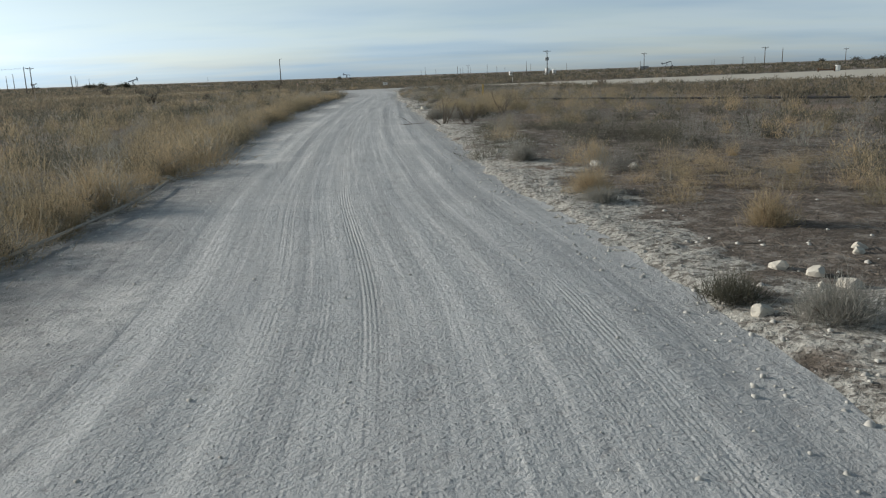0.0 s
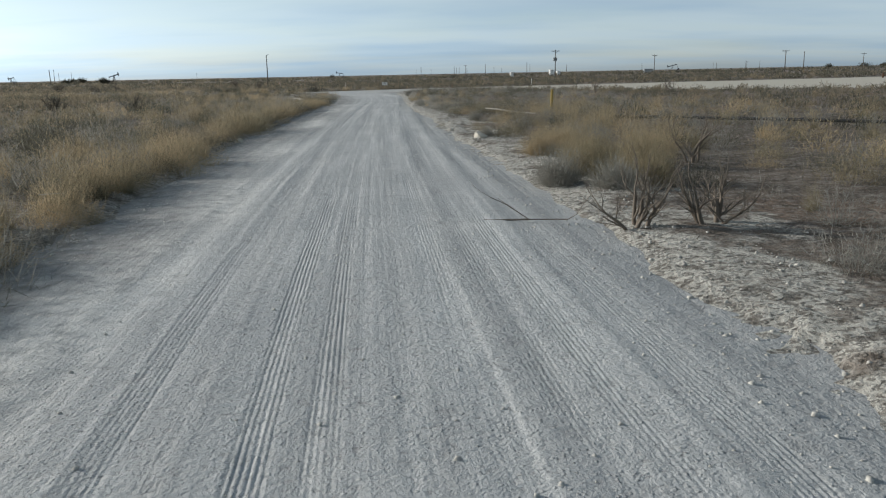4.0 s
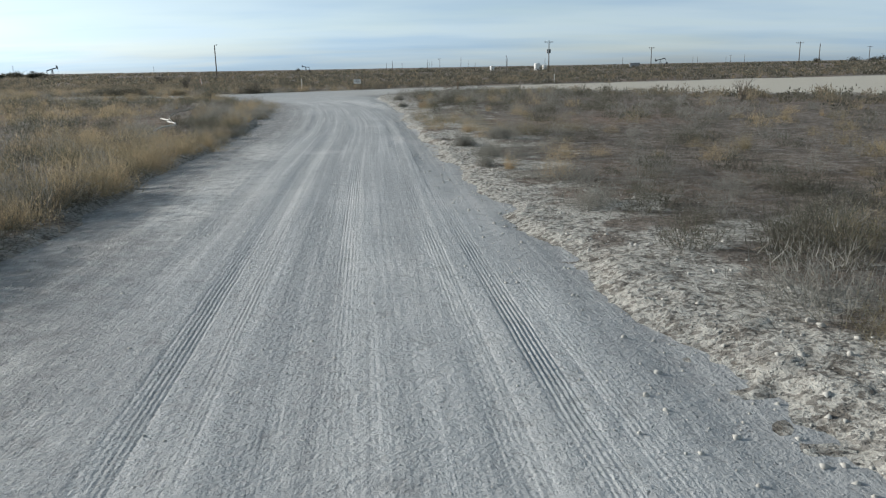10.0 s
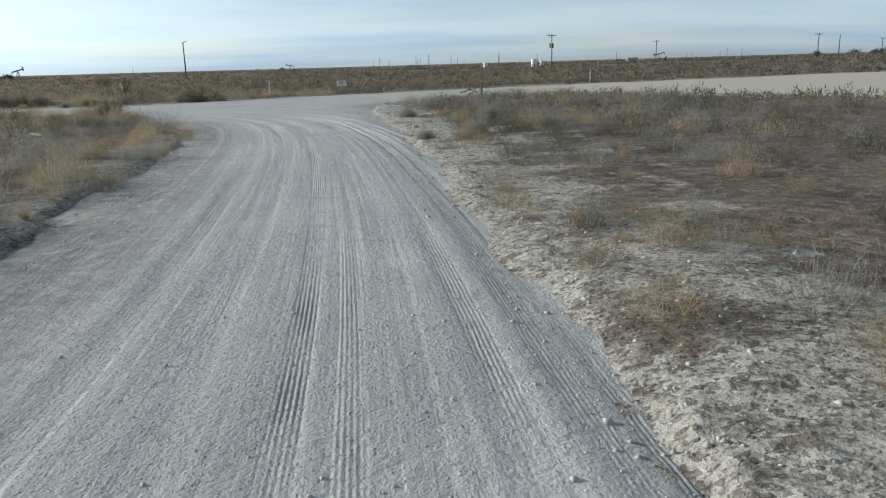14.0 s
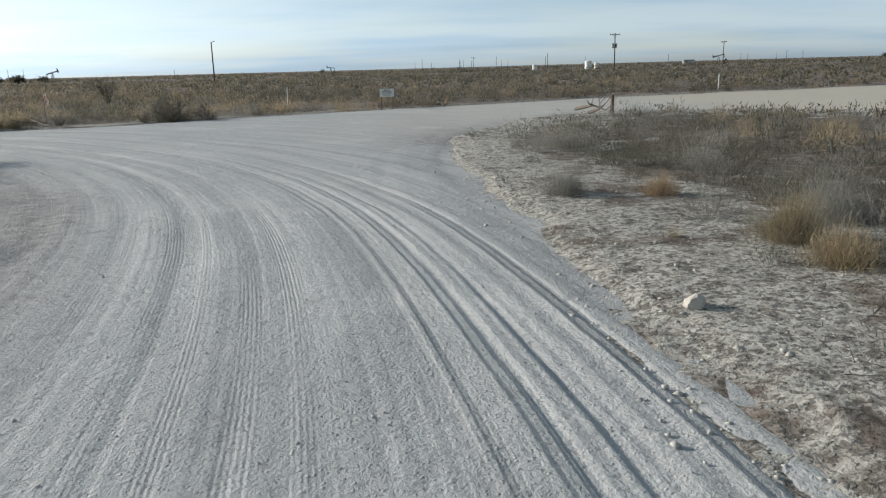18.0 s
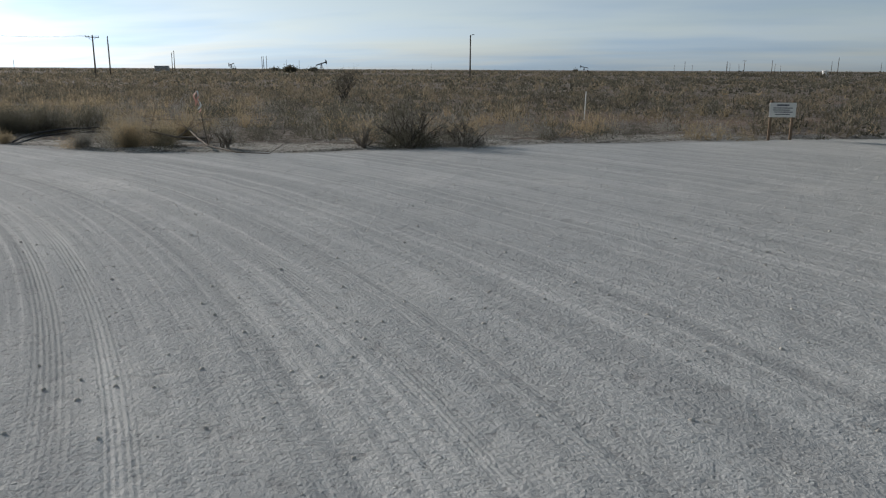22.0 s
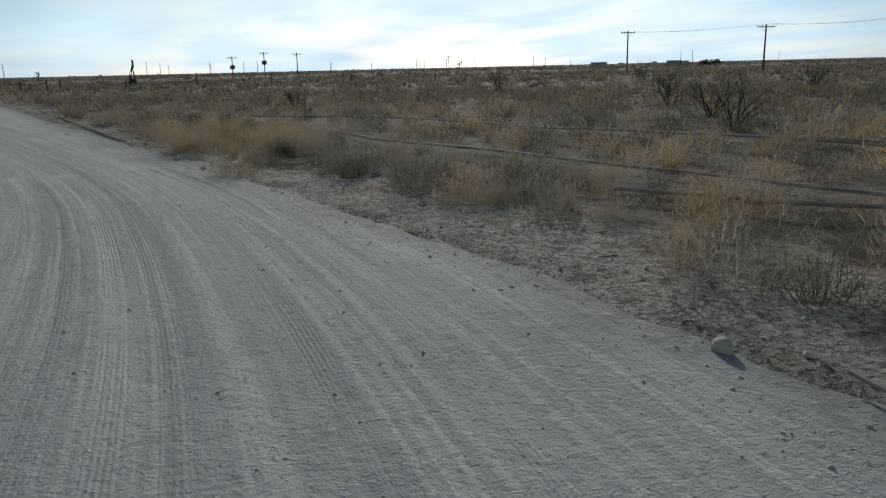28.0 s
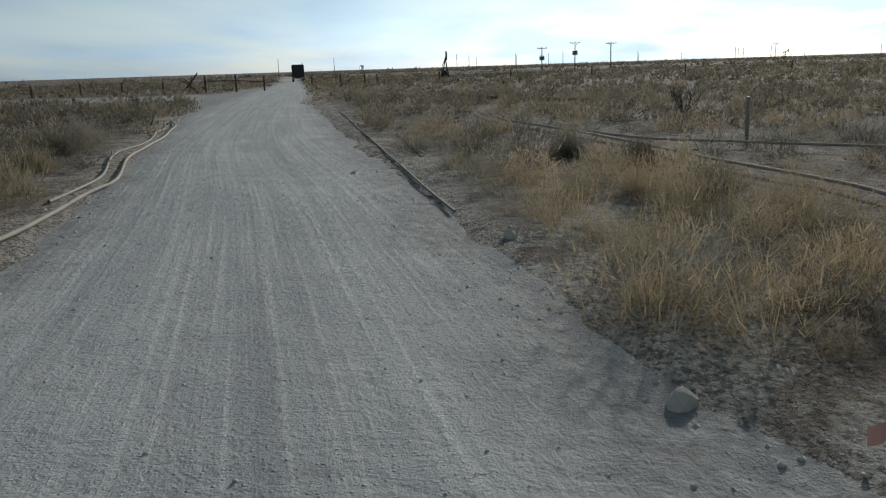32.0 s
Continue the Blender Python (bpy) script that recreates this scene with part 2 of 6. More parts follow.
def soil_material():
    m = Mat("dry_desert_soil", 0.97)
    xy = m.coord("Object")
    edge = m.attr("edge").outputs["Fac"]
    big, mid = m.noise(xy, 0.11, 5), m.noise(xy, 0.8, 6, 0.6)
    grit, crust = m.noise(xy, 9.0, 6, 0.68), m.noise(xy, 4.2, 7, 0.7)
    soil = m.ramp(mid, (0.3, (0.088, 0.071, 0.058)), (0.5, (0.145, 0.118, 0.097)), (0.7, (0.215, 0.180, 0.150)))
    red = m.ramp(big, (0.54, 0.0), (0.68, 1.0))
    soil = m.mix(m.math("MULTIPLY", red, 0.55), soil, (0.30, 0.185, 0.125))
    soil = m.mix(m.math("MULTIPLY", m.ramp(crust, (0.50, 0.0), (0.58, 1.0)), 0.55), soil, (0.33, 0.30, 0.265))
    pale = m.ramp(grit, (0.3, (0.29, 0.275, 0.245)), (0.50, (0.47, 0.452, 0.41)), (0.70, (0.63, 0.61, 0.555)))
    chalk = m.ramp(m.math("ADD", edge, m.math("MULTIPLY", m.math("SUBTRACT", mid, 0.5), 5.5)), (0.55, 1.0), (1.5, 0.0))
    chalky = m.attr("chalky").outputs["Fac"]
    soil = m.mix(m.math("MULTIPLY", chalk, chalky), soil, pale)
    litter = m.ramp(crust, (0.40, 1.0), (0.455, 0.0))
    soil = m.mix(m.math("MULTIPLY", litter, 0.7), soil, (0.085, 0.07, 0.055))
    soil = m.mix(m.math("MULTIPLY", m.ramp(grit, (0.30, 1.0), (0.42, 0.0)), 0.65), soil, (0.07, 0.06, 0.048))
    # flat chips of caliche and the dark cracks between them
    vo = m.n("ShaderNodeTexVoronoi", Scale=24.0)
    m.link(m.coord("Object", (1, 1.25, 1)), vo.inputs["Vector"])
    sep = m.n("ShaderNodeSeparateColor")
    m.link(vo.outputs["Color"], sep.inputs[0])
    chip = m.math("MULTIPLY", m.ramp(vo.outputs["Distance"], (0.25, 1.0), (0.50, 0.0)), m.ramp(sep.outputs[1], (0.45, 0.0), (0.9, 1.0)))
    soil = m.mix(m.math("MULTIPLY", m.math("MULTIPLY", chip, m.math("MULTIPLY_ADD", m.math("MULTIPLY", chalk, chalky), 0.6, 0.25)), 0.8), soil, (0.60, 0.58, 0.53))
    soil = m.mix(m.math("MULTIPLY", m.ramp(sep.outputs[2], (0.66, 0.0), (0.80, 1.0)), 0.6), soil, (0.085, 0.072, 0.06))
    m.color(soil)
    m.bump(mid, 0.6, 0.10)
    m.bump(crust, 0.9, 0.07)
    m.bump(chip, 1.0, 0.035)
    m.bump(grit, 1.0, 0.06)
    return m.m


def plant_material(name, lo, hi, tip):
    m = Mat(name, 0.8)
    t = m.attr("tint").outputs["Fac"]
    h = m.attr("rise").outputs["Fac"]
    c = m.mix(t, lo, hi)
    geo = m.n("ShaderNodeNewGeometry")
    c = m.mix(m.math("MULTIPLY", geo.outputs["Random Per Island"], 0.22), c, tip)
    # paler dry tips; darker bases also put the plant's own shade into colour
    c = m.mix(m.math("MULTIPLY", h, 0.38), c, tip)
    grain = m.noise(m.coord("Object", (1, 1, 0.45)), 46.0, 4, 0.7)
    c = m.mix(0.5, c, m.ramp(grain, (0.36, 0.45), (0.62, 1.15)), "MULTIPLY")
    m.color(c)
    m.b.inputs["Specular IOR Level"].default_value = 0.1
    tr = m.n("ShaderNodeBsdfTranslucent")
    m.link(c, tr.inputs["Color"])
    mx = m.n("ShaderNodeMixShader", Fac=0.45)
    m.link(m.b.outputs[0], mx.inputs[1])
    m.link(tr.outputs[0], mx.inputs[2])
    m.link(mx.outputs[0], m.nt.nodes["Material Output"].inputs[0])
    return m.m


M_ROAD, M_SOIL = road_material(), soil_material()
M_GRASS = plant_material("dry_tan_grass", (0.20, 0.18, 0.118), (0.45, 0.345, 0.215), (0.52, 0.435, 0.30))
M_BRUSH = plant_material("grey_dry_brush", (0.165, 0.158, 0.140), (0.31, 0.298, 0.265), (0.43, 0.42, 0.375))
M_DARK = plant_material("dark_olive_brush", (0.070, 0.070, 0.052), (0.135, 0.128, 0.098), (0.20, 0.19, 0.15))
# far brush in muted tones, distance haze put into the colour
M_HAZED = plant_material("haze_tinted_far_brush", (0.105, 0.098, 0.078), (0.30, 0.245, 0.168), (0.30, 0.262, 0.20))
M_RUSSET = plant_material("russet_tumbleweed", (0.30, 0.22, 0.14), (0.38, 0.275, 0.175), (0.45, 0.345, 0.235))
M_TWIG = plain("bare_grey_branch", (0.16, 0.135, 0.11), 0.85, var=0.35, scale=8)
M_POLE = plain("weathered_pole_wood", (0.10, 0.085, 0.07), 0.85, var=0.35, scale=2)
M_STEEL = plain("grey_galvanised_steel", (0.30, 0.31, 0.32), 0.45, 0.7)
M_DARKSTEEL = plain("dark_painted_steel", (0.045, 0.045, 0.048), 0.6, 0.2)
M_WHITE = plain("chalky_white_paint", (0.72, 0.72, 0.70), 0.6, var=0.08)
M_STONE = plain("pale_limestone", (0.50, 0.47, 0.41), 0.9, var=0.25, scale=6, bump=0.6)
M_PIPE = plain("faded_grey_plastic_pipe", (0.27, 0.25, 0.22), 0.65, var=0.3, scale=4)
M_HOSE = plain("sun_bleached_plastic_hose", (0.29, 0.268, 0.23), 0.75, var=0.35, scale=4)
M_HOSE_WHITE = plain("chalky_white_hose", (0.58, 0.56, 0.52), 0.65, var=0.2, scale=4)
M_BLACKPIPE = plain("black_plastic_pipe", (0.035, 0.035, 0.037), 0.5, var=0.3, scale=4)
M_RUST = plain("rusty_steel_pipe", (0.13, 0.075, 0.045), 0.8, 0.2, var=0.4, scale=6)


# ---- shape helpers ----
def mesh_from(name, verts, faces, mat, attrs=None, smooth=False):
    """A mesh from numpy arrays; faces all triangles or all quads. attrs: name -> per-vertex float or vector."""
    me = bpy.data.meshes.new(name)
    verts, faces = np.asarray(verts, np.float32), np.asarray(faces, np.int32)
    k = faces.shape[1]
    me.vertices.add(len(verts))
    me.vertices.foreach_set("co", verts.ravel())
    me.loops.add(faces.size)
    me.loops.foreach_set("vertex_index", faces.ravel())
    me.polygons.add(len(faces))
    me.polygons.foreach_set("loop_start", np.arange(0, faces.size, k, dtype=np.int32))
    me.polygons.foreach_set("loop_total", np.full(len(faces), k, np.int32))
    if smooth:
        me.polygons.foreach_set("use_smooth", np.ones(len(faces), bool))
    me.update(calc_edges=True)
    for key, val in (attrs or {}).items():
        val = np.asarray(val, np.float32)
        a = me.attributes.new(key, "FLOAT" if val.ndim == 1 else "FLOAT_VECTOR", "POINT")
        a.data.foreach_set("value" if val.ndim == 1 else "vector", val.ravel())
    me.materials.append(mat)
    return me


def bm_mesh(name, bm, mat, smooth=False):
    me = bpy.data.meshes.new(name)
    if smooth:
        for f in bm.faces:
            f.smooth = True
    bm.to_mesh(me)
    bm.free()
    me.materials.append(mat)
    return me


def part(name, bm, mat, parent, label="", m=None, smooth=False):
    ob = new(name, bm_mesh(name, bm, mat, smooth))
    ob.parent = parent
    if m is not None:
        ob.matrix_basis = m
    if label:
        tagged(ob, label)
    return ob


def thing(name, label, category, group="", kind="", at=None):
    ob = new(name)
    ob.empty_display_size = 0.3
    if at is not None:
        ob.matrix_basis = at
    return tagged(ob, label, category, group, kind)


def box(bm, size, m=None, bevel=0.0):
    r = bmesh.ops.create_cube(bm, size=1.0, matrix=(m or Matrix()) @ Matrix.Diagonal((*size, 1)))
    if bevel:
        es = list({e for v in r["verts"] for e in v.link_edges})
        bmesh.ops.bevel(bm, geom=es, offset=bevel, segments=2, affect="EDGES")
    return bm


def rod(bm, a, b, r0, r1=None, n=8):
    """A tapered cylinder from a to b."""
    a, b = Vector(a), Vector(b)
    d = b - a
    m = Matrix.Translation((a + b) / 2) @ d.to_track_quat("Z", "Y").to_matrix().to_4x4()
    bmesh.ops.create_cone(bm, cap_ends=True, segments=n, radius1=r0, radius2=r0 if r1 is None else r1, depth=d.length, matrix=m)
    return bm


def hash01(ix, iy, seed):
    h = (ix.astype(np.int64) * 374761393 + iy.astype(np.int64) * 668265263 + seed * 974634777) & 0x7FFFFFFF
    h = ((h ^ (h >> 13)) * 1274126177) & 0x7FFFFFFF
    return ((h ^ (h >> 16)) & 0xFFFFF) / float(0xFFFFF)


def vnoise(x, y, scale, seed=0, octaves=3):
    """Smooth value noise in -1..1."""
    x, y = np.asarray(x, float) / scale, np.asarray(y, float) / scale
    out, amp, tot = 0.0, 1.0, 0.0
    for o in range(octaves):
        ix, iy = np.floor(x), np.floor(y)
        fx, fy = x - ix, y - iy
        fx, fy = fx * fx * (3 - 2 * fx), fy * fy * (3 - 2 * fy)
        s = seed + 17 * o
        a, b = hash01(ix, iy, s), hash01(ix + 1, iy, s)
        c, d = hash01(ix, iy + 1, s), hash01(ix + 1, iy + 1, s)
        out = out + amp * ((a * (1 - fx) + b * fx) * (1 - fy) + (c * (1 - fx) + d * fx) * fy)
        tot += amp
        amp *= 0.5
        x, y = x * 2.03 + 5.1, y * 2.03 + 3.7
    return 2 * out / tot - 1


# ---- the plan ----
EAST_EDGE = [(2.2, -40), (1.9, 0), (1.8, 4), (1.5, 7.3), (0.7, 13), (0.1, 22), (-0.7, 31), (-1.45, 39), (-2.3, 51), (-3.0, 57), (-3.4, 64),
             (-4.0, 74), (-4.2, 80), (-4.5, 85), (-5.0, 90), (-5.6, 95), (-5.2, 100), (-3.2, 105), (0.2, 109), (5, 108.5), (9, 106.5), (12, 102),
             (15, 97), (18, 92), (24, 86), (40, 80), (90, 74), (160, 70)]
NORTH_EDGE = [(160, 150), (34, 132), (10, 124), (3.8, 122), (-2.7, 118), (-8, 115.2), (-14.7, 111.4), (-17.6, 108.6), (-21, 107.3),
              (-25, 107.7), (-29, 108.6), (-33.4, 108.4), (-37.7, 107.6), (-43, 106.4), (-47, 105.3), (-53, 104), (-62, 101.9),
              (-83, 97.5), (-108, 93.2), (-140, 87), (-190, 77), (-300, 55)]
SOUTH_EDGE = [(-300, 51), (-190, 72.5), (-140, 82), (-113, 84), (-117, 61), (-125, 30), (-140, -20), (-134, -22), (-118, 28), (-104, 62),
              (-97, 84), (-95, 87.8), (-78, 92.5), (-64, 96.2), (-53, 99.4), (-47, 100.9), (-40, 102), (-30, 101.8), (-22, 100.3), (-17, 97.8)]
WEST_EDGE = [(-13, 91.5), (-10.6, 87), (-9.8, 82.4), (-9.3, 78), (-8.6, 71), (-8.15, 62), (-7.95, 55), (-7.7, 48), (-7.3, 40), (-6.8, 34),
             (-5.7, 24), (-4.75, 15), (-4.25, 9), (-4.0, 4), (-3.7, -40)]
ROAD = EAST_EDGE + NORTH_EDGE + SOUTH_EDGE + WEST_EDGE
# the line that traffic follows: up the road, round to the left, and away west
LANE = [(0.4, -40), (0.0, 0), (-1.1, 10), (-2.2, 20), (-3.0, 30), (-3.65, 40), (-4.2, 50), (-4.65, 60), (-5.0, 70), (-5.9, 80), (-6.9, 86), (-8.3, 90.5),
        (-10.2, 94), (-12.6, 97.1), (-15.4, 99.8), (-18.5, 102), (-22, 103.7), (-26, 105), (-30, 105.6), (-35, 105.6), (-41, 104.9), (-50, 102.6),
        (-62, 99.2), (-83, 94.9), (-108, 90), (-140, 84.5), (-190, 74.7), (-300, 53)]


def smooth_line(pts, step=1.5):
    """A rounded line through the points."""
    p = [Vector((*q, 0)) for q in pts]
    out = []
    for i in range(len(p) - 1):
        a, b, c, d = p[max(i - 1, 0)], p[i], p[i + 1], p[min(i + 2, len(p) - 1)]
        n = max(1, int(min((c - b).length / step, 8)))
        for k in range(n):
            t = k / n
            q = 0.5 * ((2 * b) + (c - a) * t + (2 * a - 5 * b + 4 * c - d) * t * t + (3 * b - a - 3 * c + d) * t ** 3)
            out.append((q.x, q.y))
    return out + [pts[-1]]


LANE = smooth_line(LANE)
SIDE = smooth_line([(-5.6, 84), (-5.9, 90), (-6.2, 95), (-5.6, 100), (-3.2, 105.5), (1, 110), (8, 114), (18, 117), (34, 119)])     # wheels that turn off to the pad
VIEW = [p for p in LANE if p[0] > -46 and p[1] > -3]     # the stretch that is driven


def seg_dist(px, py, pts, closed):
    """Distance to a line of points, with the length along it and the signed offset to its right."""
    best = np.full(px.shape, 1e9)
    along, off = np.zeros(px.shape), np.zeros(px.shape)
    run = 0.0
    n = len(pts)
    for i in range(n if closed else n - 1):
        (ax, ay), (bx, by) = pts[i], pts[(i + 1) % n]
        dx, dy = bx - ax, by - ay
        ln = math.hypot(dx, dy)
        t = np.clip(((px - ax) * dx + (py - ay) * dy) / (ln * ln), 0, 1)
        d = np.hypot(px - ax - t * dx, py - ay - t * dy)
        hit = d < best
        best = np.where(hit, d, best)
        along = np.where(hit, run + t * ln, along)
        side = ((px - ax) * dy - (py - ay) * dx) / ln
        off = np.where(hit, np.where(side >= 0, d, -d), off)
        run += ln
    return best, along, off


def inside(px, py, pts):
    odd = np.zeros(px.shape, bool)
    for i in range(len(pts)):
        (ax, ay), (bx, by) = pts[i], pts[i - 1]
        if ay == by:
            continue
        odd ^= ((ay > py) != (by > py)) & (px < (bx - ax) * (py - ay) / (by - ay) + ax)
    return odd


def road_gap(px, py):
    """Metres outside the road's edge; negative on the road."""
    d, _, _ = seg_dist(px, py, ROAD, True)
    return np.where(inside(px, py, ROAD), -d, d)


def ground_height(px, py, gap):
    """Relief of the land: a low crumbling shoulder beside the road, hummocks beyond, a slow rise to the horizon."""
    rag = gap + 0.28 * vnoise(px, py, 1.3, 3)
    up = np.clip((rag + 0.25) / 0.6, 0, 1)
    up = up * up * (3 - 2 * up)
    east = np.clip((px + 3.0 + 0.05 * py) / 2.0, 0, 1) * np.clip((112 - py) / 5, 0, 1)
    bank = 0.045 - 0.02 * east + 0.03 * vnoise(px, py, 4.0, 5)
    west = np.clip((-2.5 - px - 0.06 * py) / 4.0, 0, 1) * np.clip((104 - py) / 8, 0, 1)
    bank = bank + 0.03 * west
    north = np.clip((py - 104) / 2, 0, 1) * np.clip((-6 - px) / 3, 0, 1) * np.clip((6 - gap) / 3, 0, 1)
    bank = bank * (1 - 0.6 * north)
    z = -0.14 + up * (0.14 + bank)
    z = z + np.clip(rag / 0.8, 0, 1) * (0.035 * vnoise(px, py, 0.7, 9, 2) + 0.07 * vnoise(px, py, 5.0, 11))
    r = np.hypot(px + 10, py - 70)
    far = np.clip((r - 60) / 200, 0, 1)
    z = z + far * (0.9 * vnoise(px, py, 90, 21) + 0.3) + np.clip(r - 150, 0, None) * 0.0022
    return z


def spread(lo, hi, step, out_lo, out_hi, grow=1.12, cap=60.0):
    """Grid lines: even between lo and hi, growing wider outside."""
    mid = list(np.arange(lo, hi + 1e-6, step))
    a, s = [], step
    x = lo
    while x > out_lo:
        s = min(s * grow, cap); x -= s; a.append(x)
    b, s = [], step
    x = hi
    while x < out_hi:
        s = min(s * grow, cap); x += s; b.append(x)
    return np.array(a[::-1] + mid + b)


def sheet(name, xs, ys, zfun, mat, keep=None, attrs=None):
    gx, gy = np.meshgrid(xs, ys)
    px, py = gx.ravel(), gy.ravel()
    nx = len(xs)
    i = (np.arange(len(ys) - 1)[:, None] * nx + np.arange(nx - 1)[None, :]).ravel()
    faces = np.stack([i, i + 1, i + 1 + nx, i + nx], 1)
    if keep is not None:
        ok = keep(px, py)
        faces = faces[ok[faces].any(1)]
        used = np.unique(faces)
        remap = np.zeros(len(px), np.int64)
        remap[used] = np.arange(len(used))
        faces, px, py = remap[faces], px[used], py[used]
    z, at = zfun(px, py)
    return new(name, mesh_from(name, np.stack([px, py, z], 1), faces, mat, at, smooth=True))


# ---- ground and road ----
def ground_z(px, py):
    gap = road_gap(px, py)
    east = np.clip((px + 3.0 + 0.05 * py) / 2.0, 0, 1) * np.clip((112 - py) / 5, 0, 1)
    north = np.clip((py - 104) / 3, 0, 1) * np.clip((-8 - px) / 3, 0, 1)
    return ground_height(px, py, gap), {"edge": np.clip(gap, -3, 30) / (1 + 1.2 * north + east * np.interp(py, [0, 20, 45, 60, 80, 92], [0.0, 0.5, 0.9, 0.9, 1.9, 2.4])), "chalky": 0.55 + 0.45 * east + 0.25 * north}


def rut_height(along, off):
    """Shallow wheel lines worn into the gravel, wandering a little along the lane."""
    w = wander(along)
    z = np.zeros(along.shape)
    wear = np.zeros(along.shape)
    for c, half, depth in ((-3.4, 0.14, 0.008), (-2.75, 0.15, 0.010), (-1.75, 0.14, 0.012), (-1.1, 0.14, 0.014), (-0.36, 0.26, 0.012),
                           (0.63, 0.14, 0.010), (1.13, 0.24, 0.014), (1.75, 0.16, 0.012)):
        q = (off - c - w) / half
        on = np.clip(0.45 + 1.3 * vnoise(along + 60 * c, off * 0 + c, 8.0, 41, 2), 0, 1.1)
        z = z - 0.75 * depth * on * np.exp(-q * q) + 0.35 * depth * on * np.exp(-(np.abs(q) - 1.6) ** 2 * 3)
        wear = np.maximum(wear, on * np.exp(-q ** 4))
    return z, wear


def wander(along):
    return 0.07 * vnoise(along, along * 0, 30.0, 31, 2)


# ribbed tread bands on the lane: centre, width, strength
TREADS = [(-2.7, 0.22, 0.45), (-1.75, 0.22, 0.55), (-1.2, 0.20, 0.7), (-0.90, 0.13, 0.7), (-0.52, 0.19, 1.0), (-0.20, 0.18, 1.0), (0.63, 0.19, 0.7),
          (0.98, 0.19, 1.1), (1.26, 0.19, 1.1), (1.75, 0.20, 0.6)]


def swing(along, off):
    """How strongly wheels have ploughed the outer half of the lane where it swings into the bend."""
    return np.exp(-((along - 127) / 11.0) ** 2) * np.clip((off - 0.35) / 0.4, 0, 1) * np.clip((2.45 - off) / 0.5, 0, 1)


def tread_relief(along, off):
    """Fine lengthwise ribs in each band, fading in and out along the lane, and ploughed ridges at the bend."""
    z = np.zeros(along.shape)
    for c, w, k in TREADS:
        band = np.clip((w / 2 - np.abs(off - c)) / 0.02, 0, 1)
        on = np.clip(0.55 + 1.2 * vnoise(along + 40 * c, off * 0 + 3 * c, 11.0, 47, 3), 0.05, 1.1) * np.clip(0.75 + 1.0 * vnoise(along, off * 3, 1.4, 58, 2), 0.1, 1.2)
        z = z + k * on * band * (0.0030 * np.cos(2 * np.pi * (off - c) / 0.032) - 0.003)
    s = swing(along, off)
    ridge = np.sin(2 * np.pi * off / 0.27 + 1.6 * vnoise(along, off * 0, 9.0, 49, 2)) + 0.6 * np.sin(2 * np.pi * off / 0.115 + 2.2 * vnoise(along, off * 0 + 9, 7.0, 53, 2))
    on = np.clip(0.65 + 0.7 * vnoise(along, off * 2.0, 6.0, 61, 2), 0.1, 1.1)
    return z + 0.010 * s * on * ridge, s * on * np.clip(ridge - 0.45, 0, 1)


def road_z(px, py):
    gap = road_gap(px, py)
    _, along, off = seg_dist(px, py, LANE, False)
    rut, wear = rut_height(along, off)
    _, a2, o2 = seg_dist(px, py, SIDE, False)
    for c in (-0.9, -0.55, 0.6, 1.0):
        q = (o2 - c) / 0.15
        on = np.clip(0.4 + 1.2 * vnoise(a2 + 30 * c, o2 * 0 + c, 6.0, 43, 2), 0, 1) * np.clip((a2 - 4) / 6, 0, 1)
        rut = rut - 0.016 * on * np.exp(-q * q) + 0.010 * on * np.exp(-(np.abs(q) - 1.6) ** 2 * 3)
    z = 0.02 + rut + 0.012 * vnoise(px, py, 0.45, 51, 2) + 0.03 * vnoise(px, py, 4.0, 55) - 0.05 * np.clip(1 + gap / 1.2, 0, 1) ** 2
    r = np.hypot(px + 10, py - 70)
    z = z + np.clip((r - 60) / 200, 0, 1) * (0.9 * vnoise(px, py, 90, 21) + 0.3) + np.clip(r - 150, 0, None) * 0.0022
    # west strip: loose earth plus the verge grass's shadow, put into the colour
    dirt_shade = np.clip((-1.6 - off + 0.5 * vnoise(px, py, 3.0, 57, 2)) / 1.3, 0, 1) * np.clip((97 - py) / 6, 0, 1)
    verge = np.clip((gap + 0.75 + 0.5 * vnoise(px, py, 1.1, 59, 3)) / 0.7, 0, 1) * np.where((px > -4.5 - 0.03 * py), 0.25, 0.9)
    mess = np.exp(-((px + 5.0) / 1.9) ** 2 - ((py - 99.5) / 4.0) ** 2) * np.clip(0.75 + 1.3 * vnoise(px, py, 1.2, 63, 3), 0, 1)
    dirt_shade = np.maximum(np.maximum(dirt_shade, verge), 1.0 * mess)
    crust = np.exp(-((off + 2.1 + 0.3 * vnoise(px, py, 5.0, 65, 2)) / 0.42) ** 2) * np.clip(2.0 * vnoise(px, py, 3.5, 67, 3) + 0.45, 0, 1) * np.clip((70 - py) / 10, 0, 1)
    return z, {"dirt_shade": dirt_shade, "lane": np.stack([off, along, 0 * off], 1), "wear": np.clip(wear, 0, 1), "pad": np.maximum(np.clip((px + 0.5) / 8, 0, 1) * np.clip((py - 60) / 10, 0, 1), 0.45 * np.clip((px + 11) / 8, 0, 1) * np.clip((py - 96) / 8, 0, 1)),
               "crust": crust, "scuff": 0 * crust}


LANE_START, LANE_END, STRIP_LO, STRIP_HI = 38.5, 172.0, -3.0, 2.55


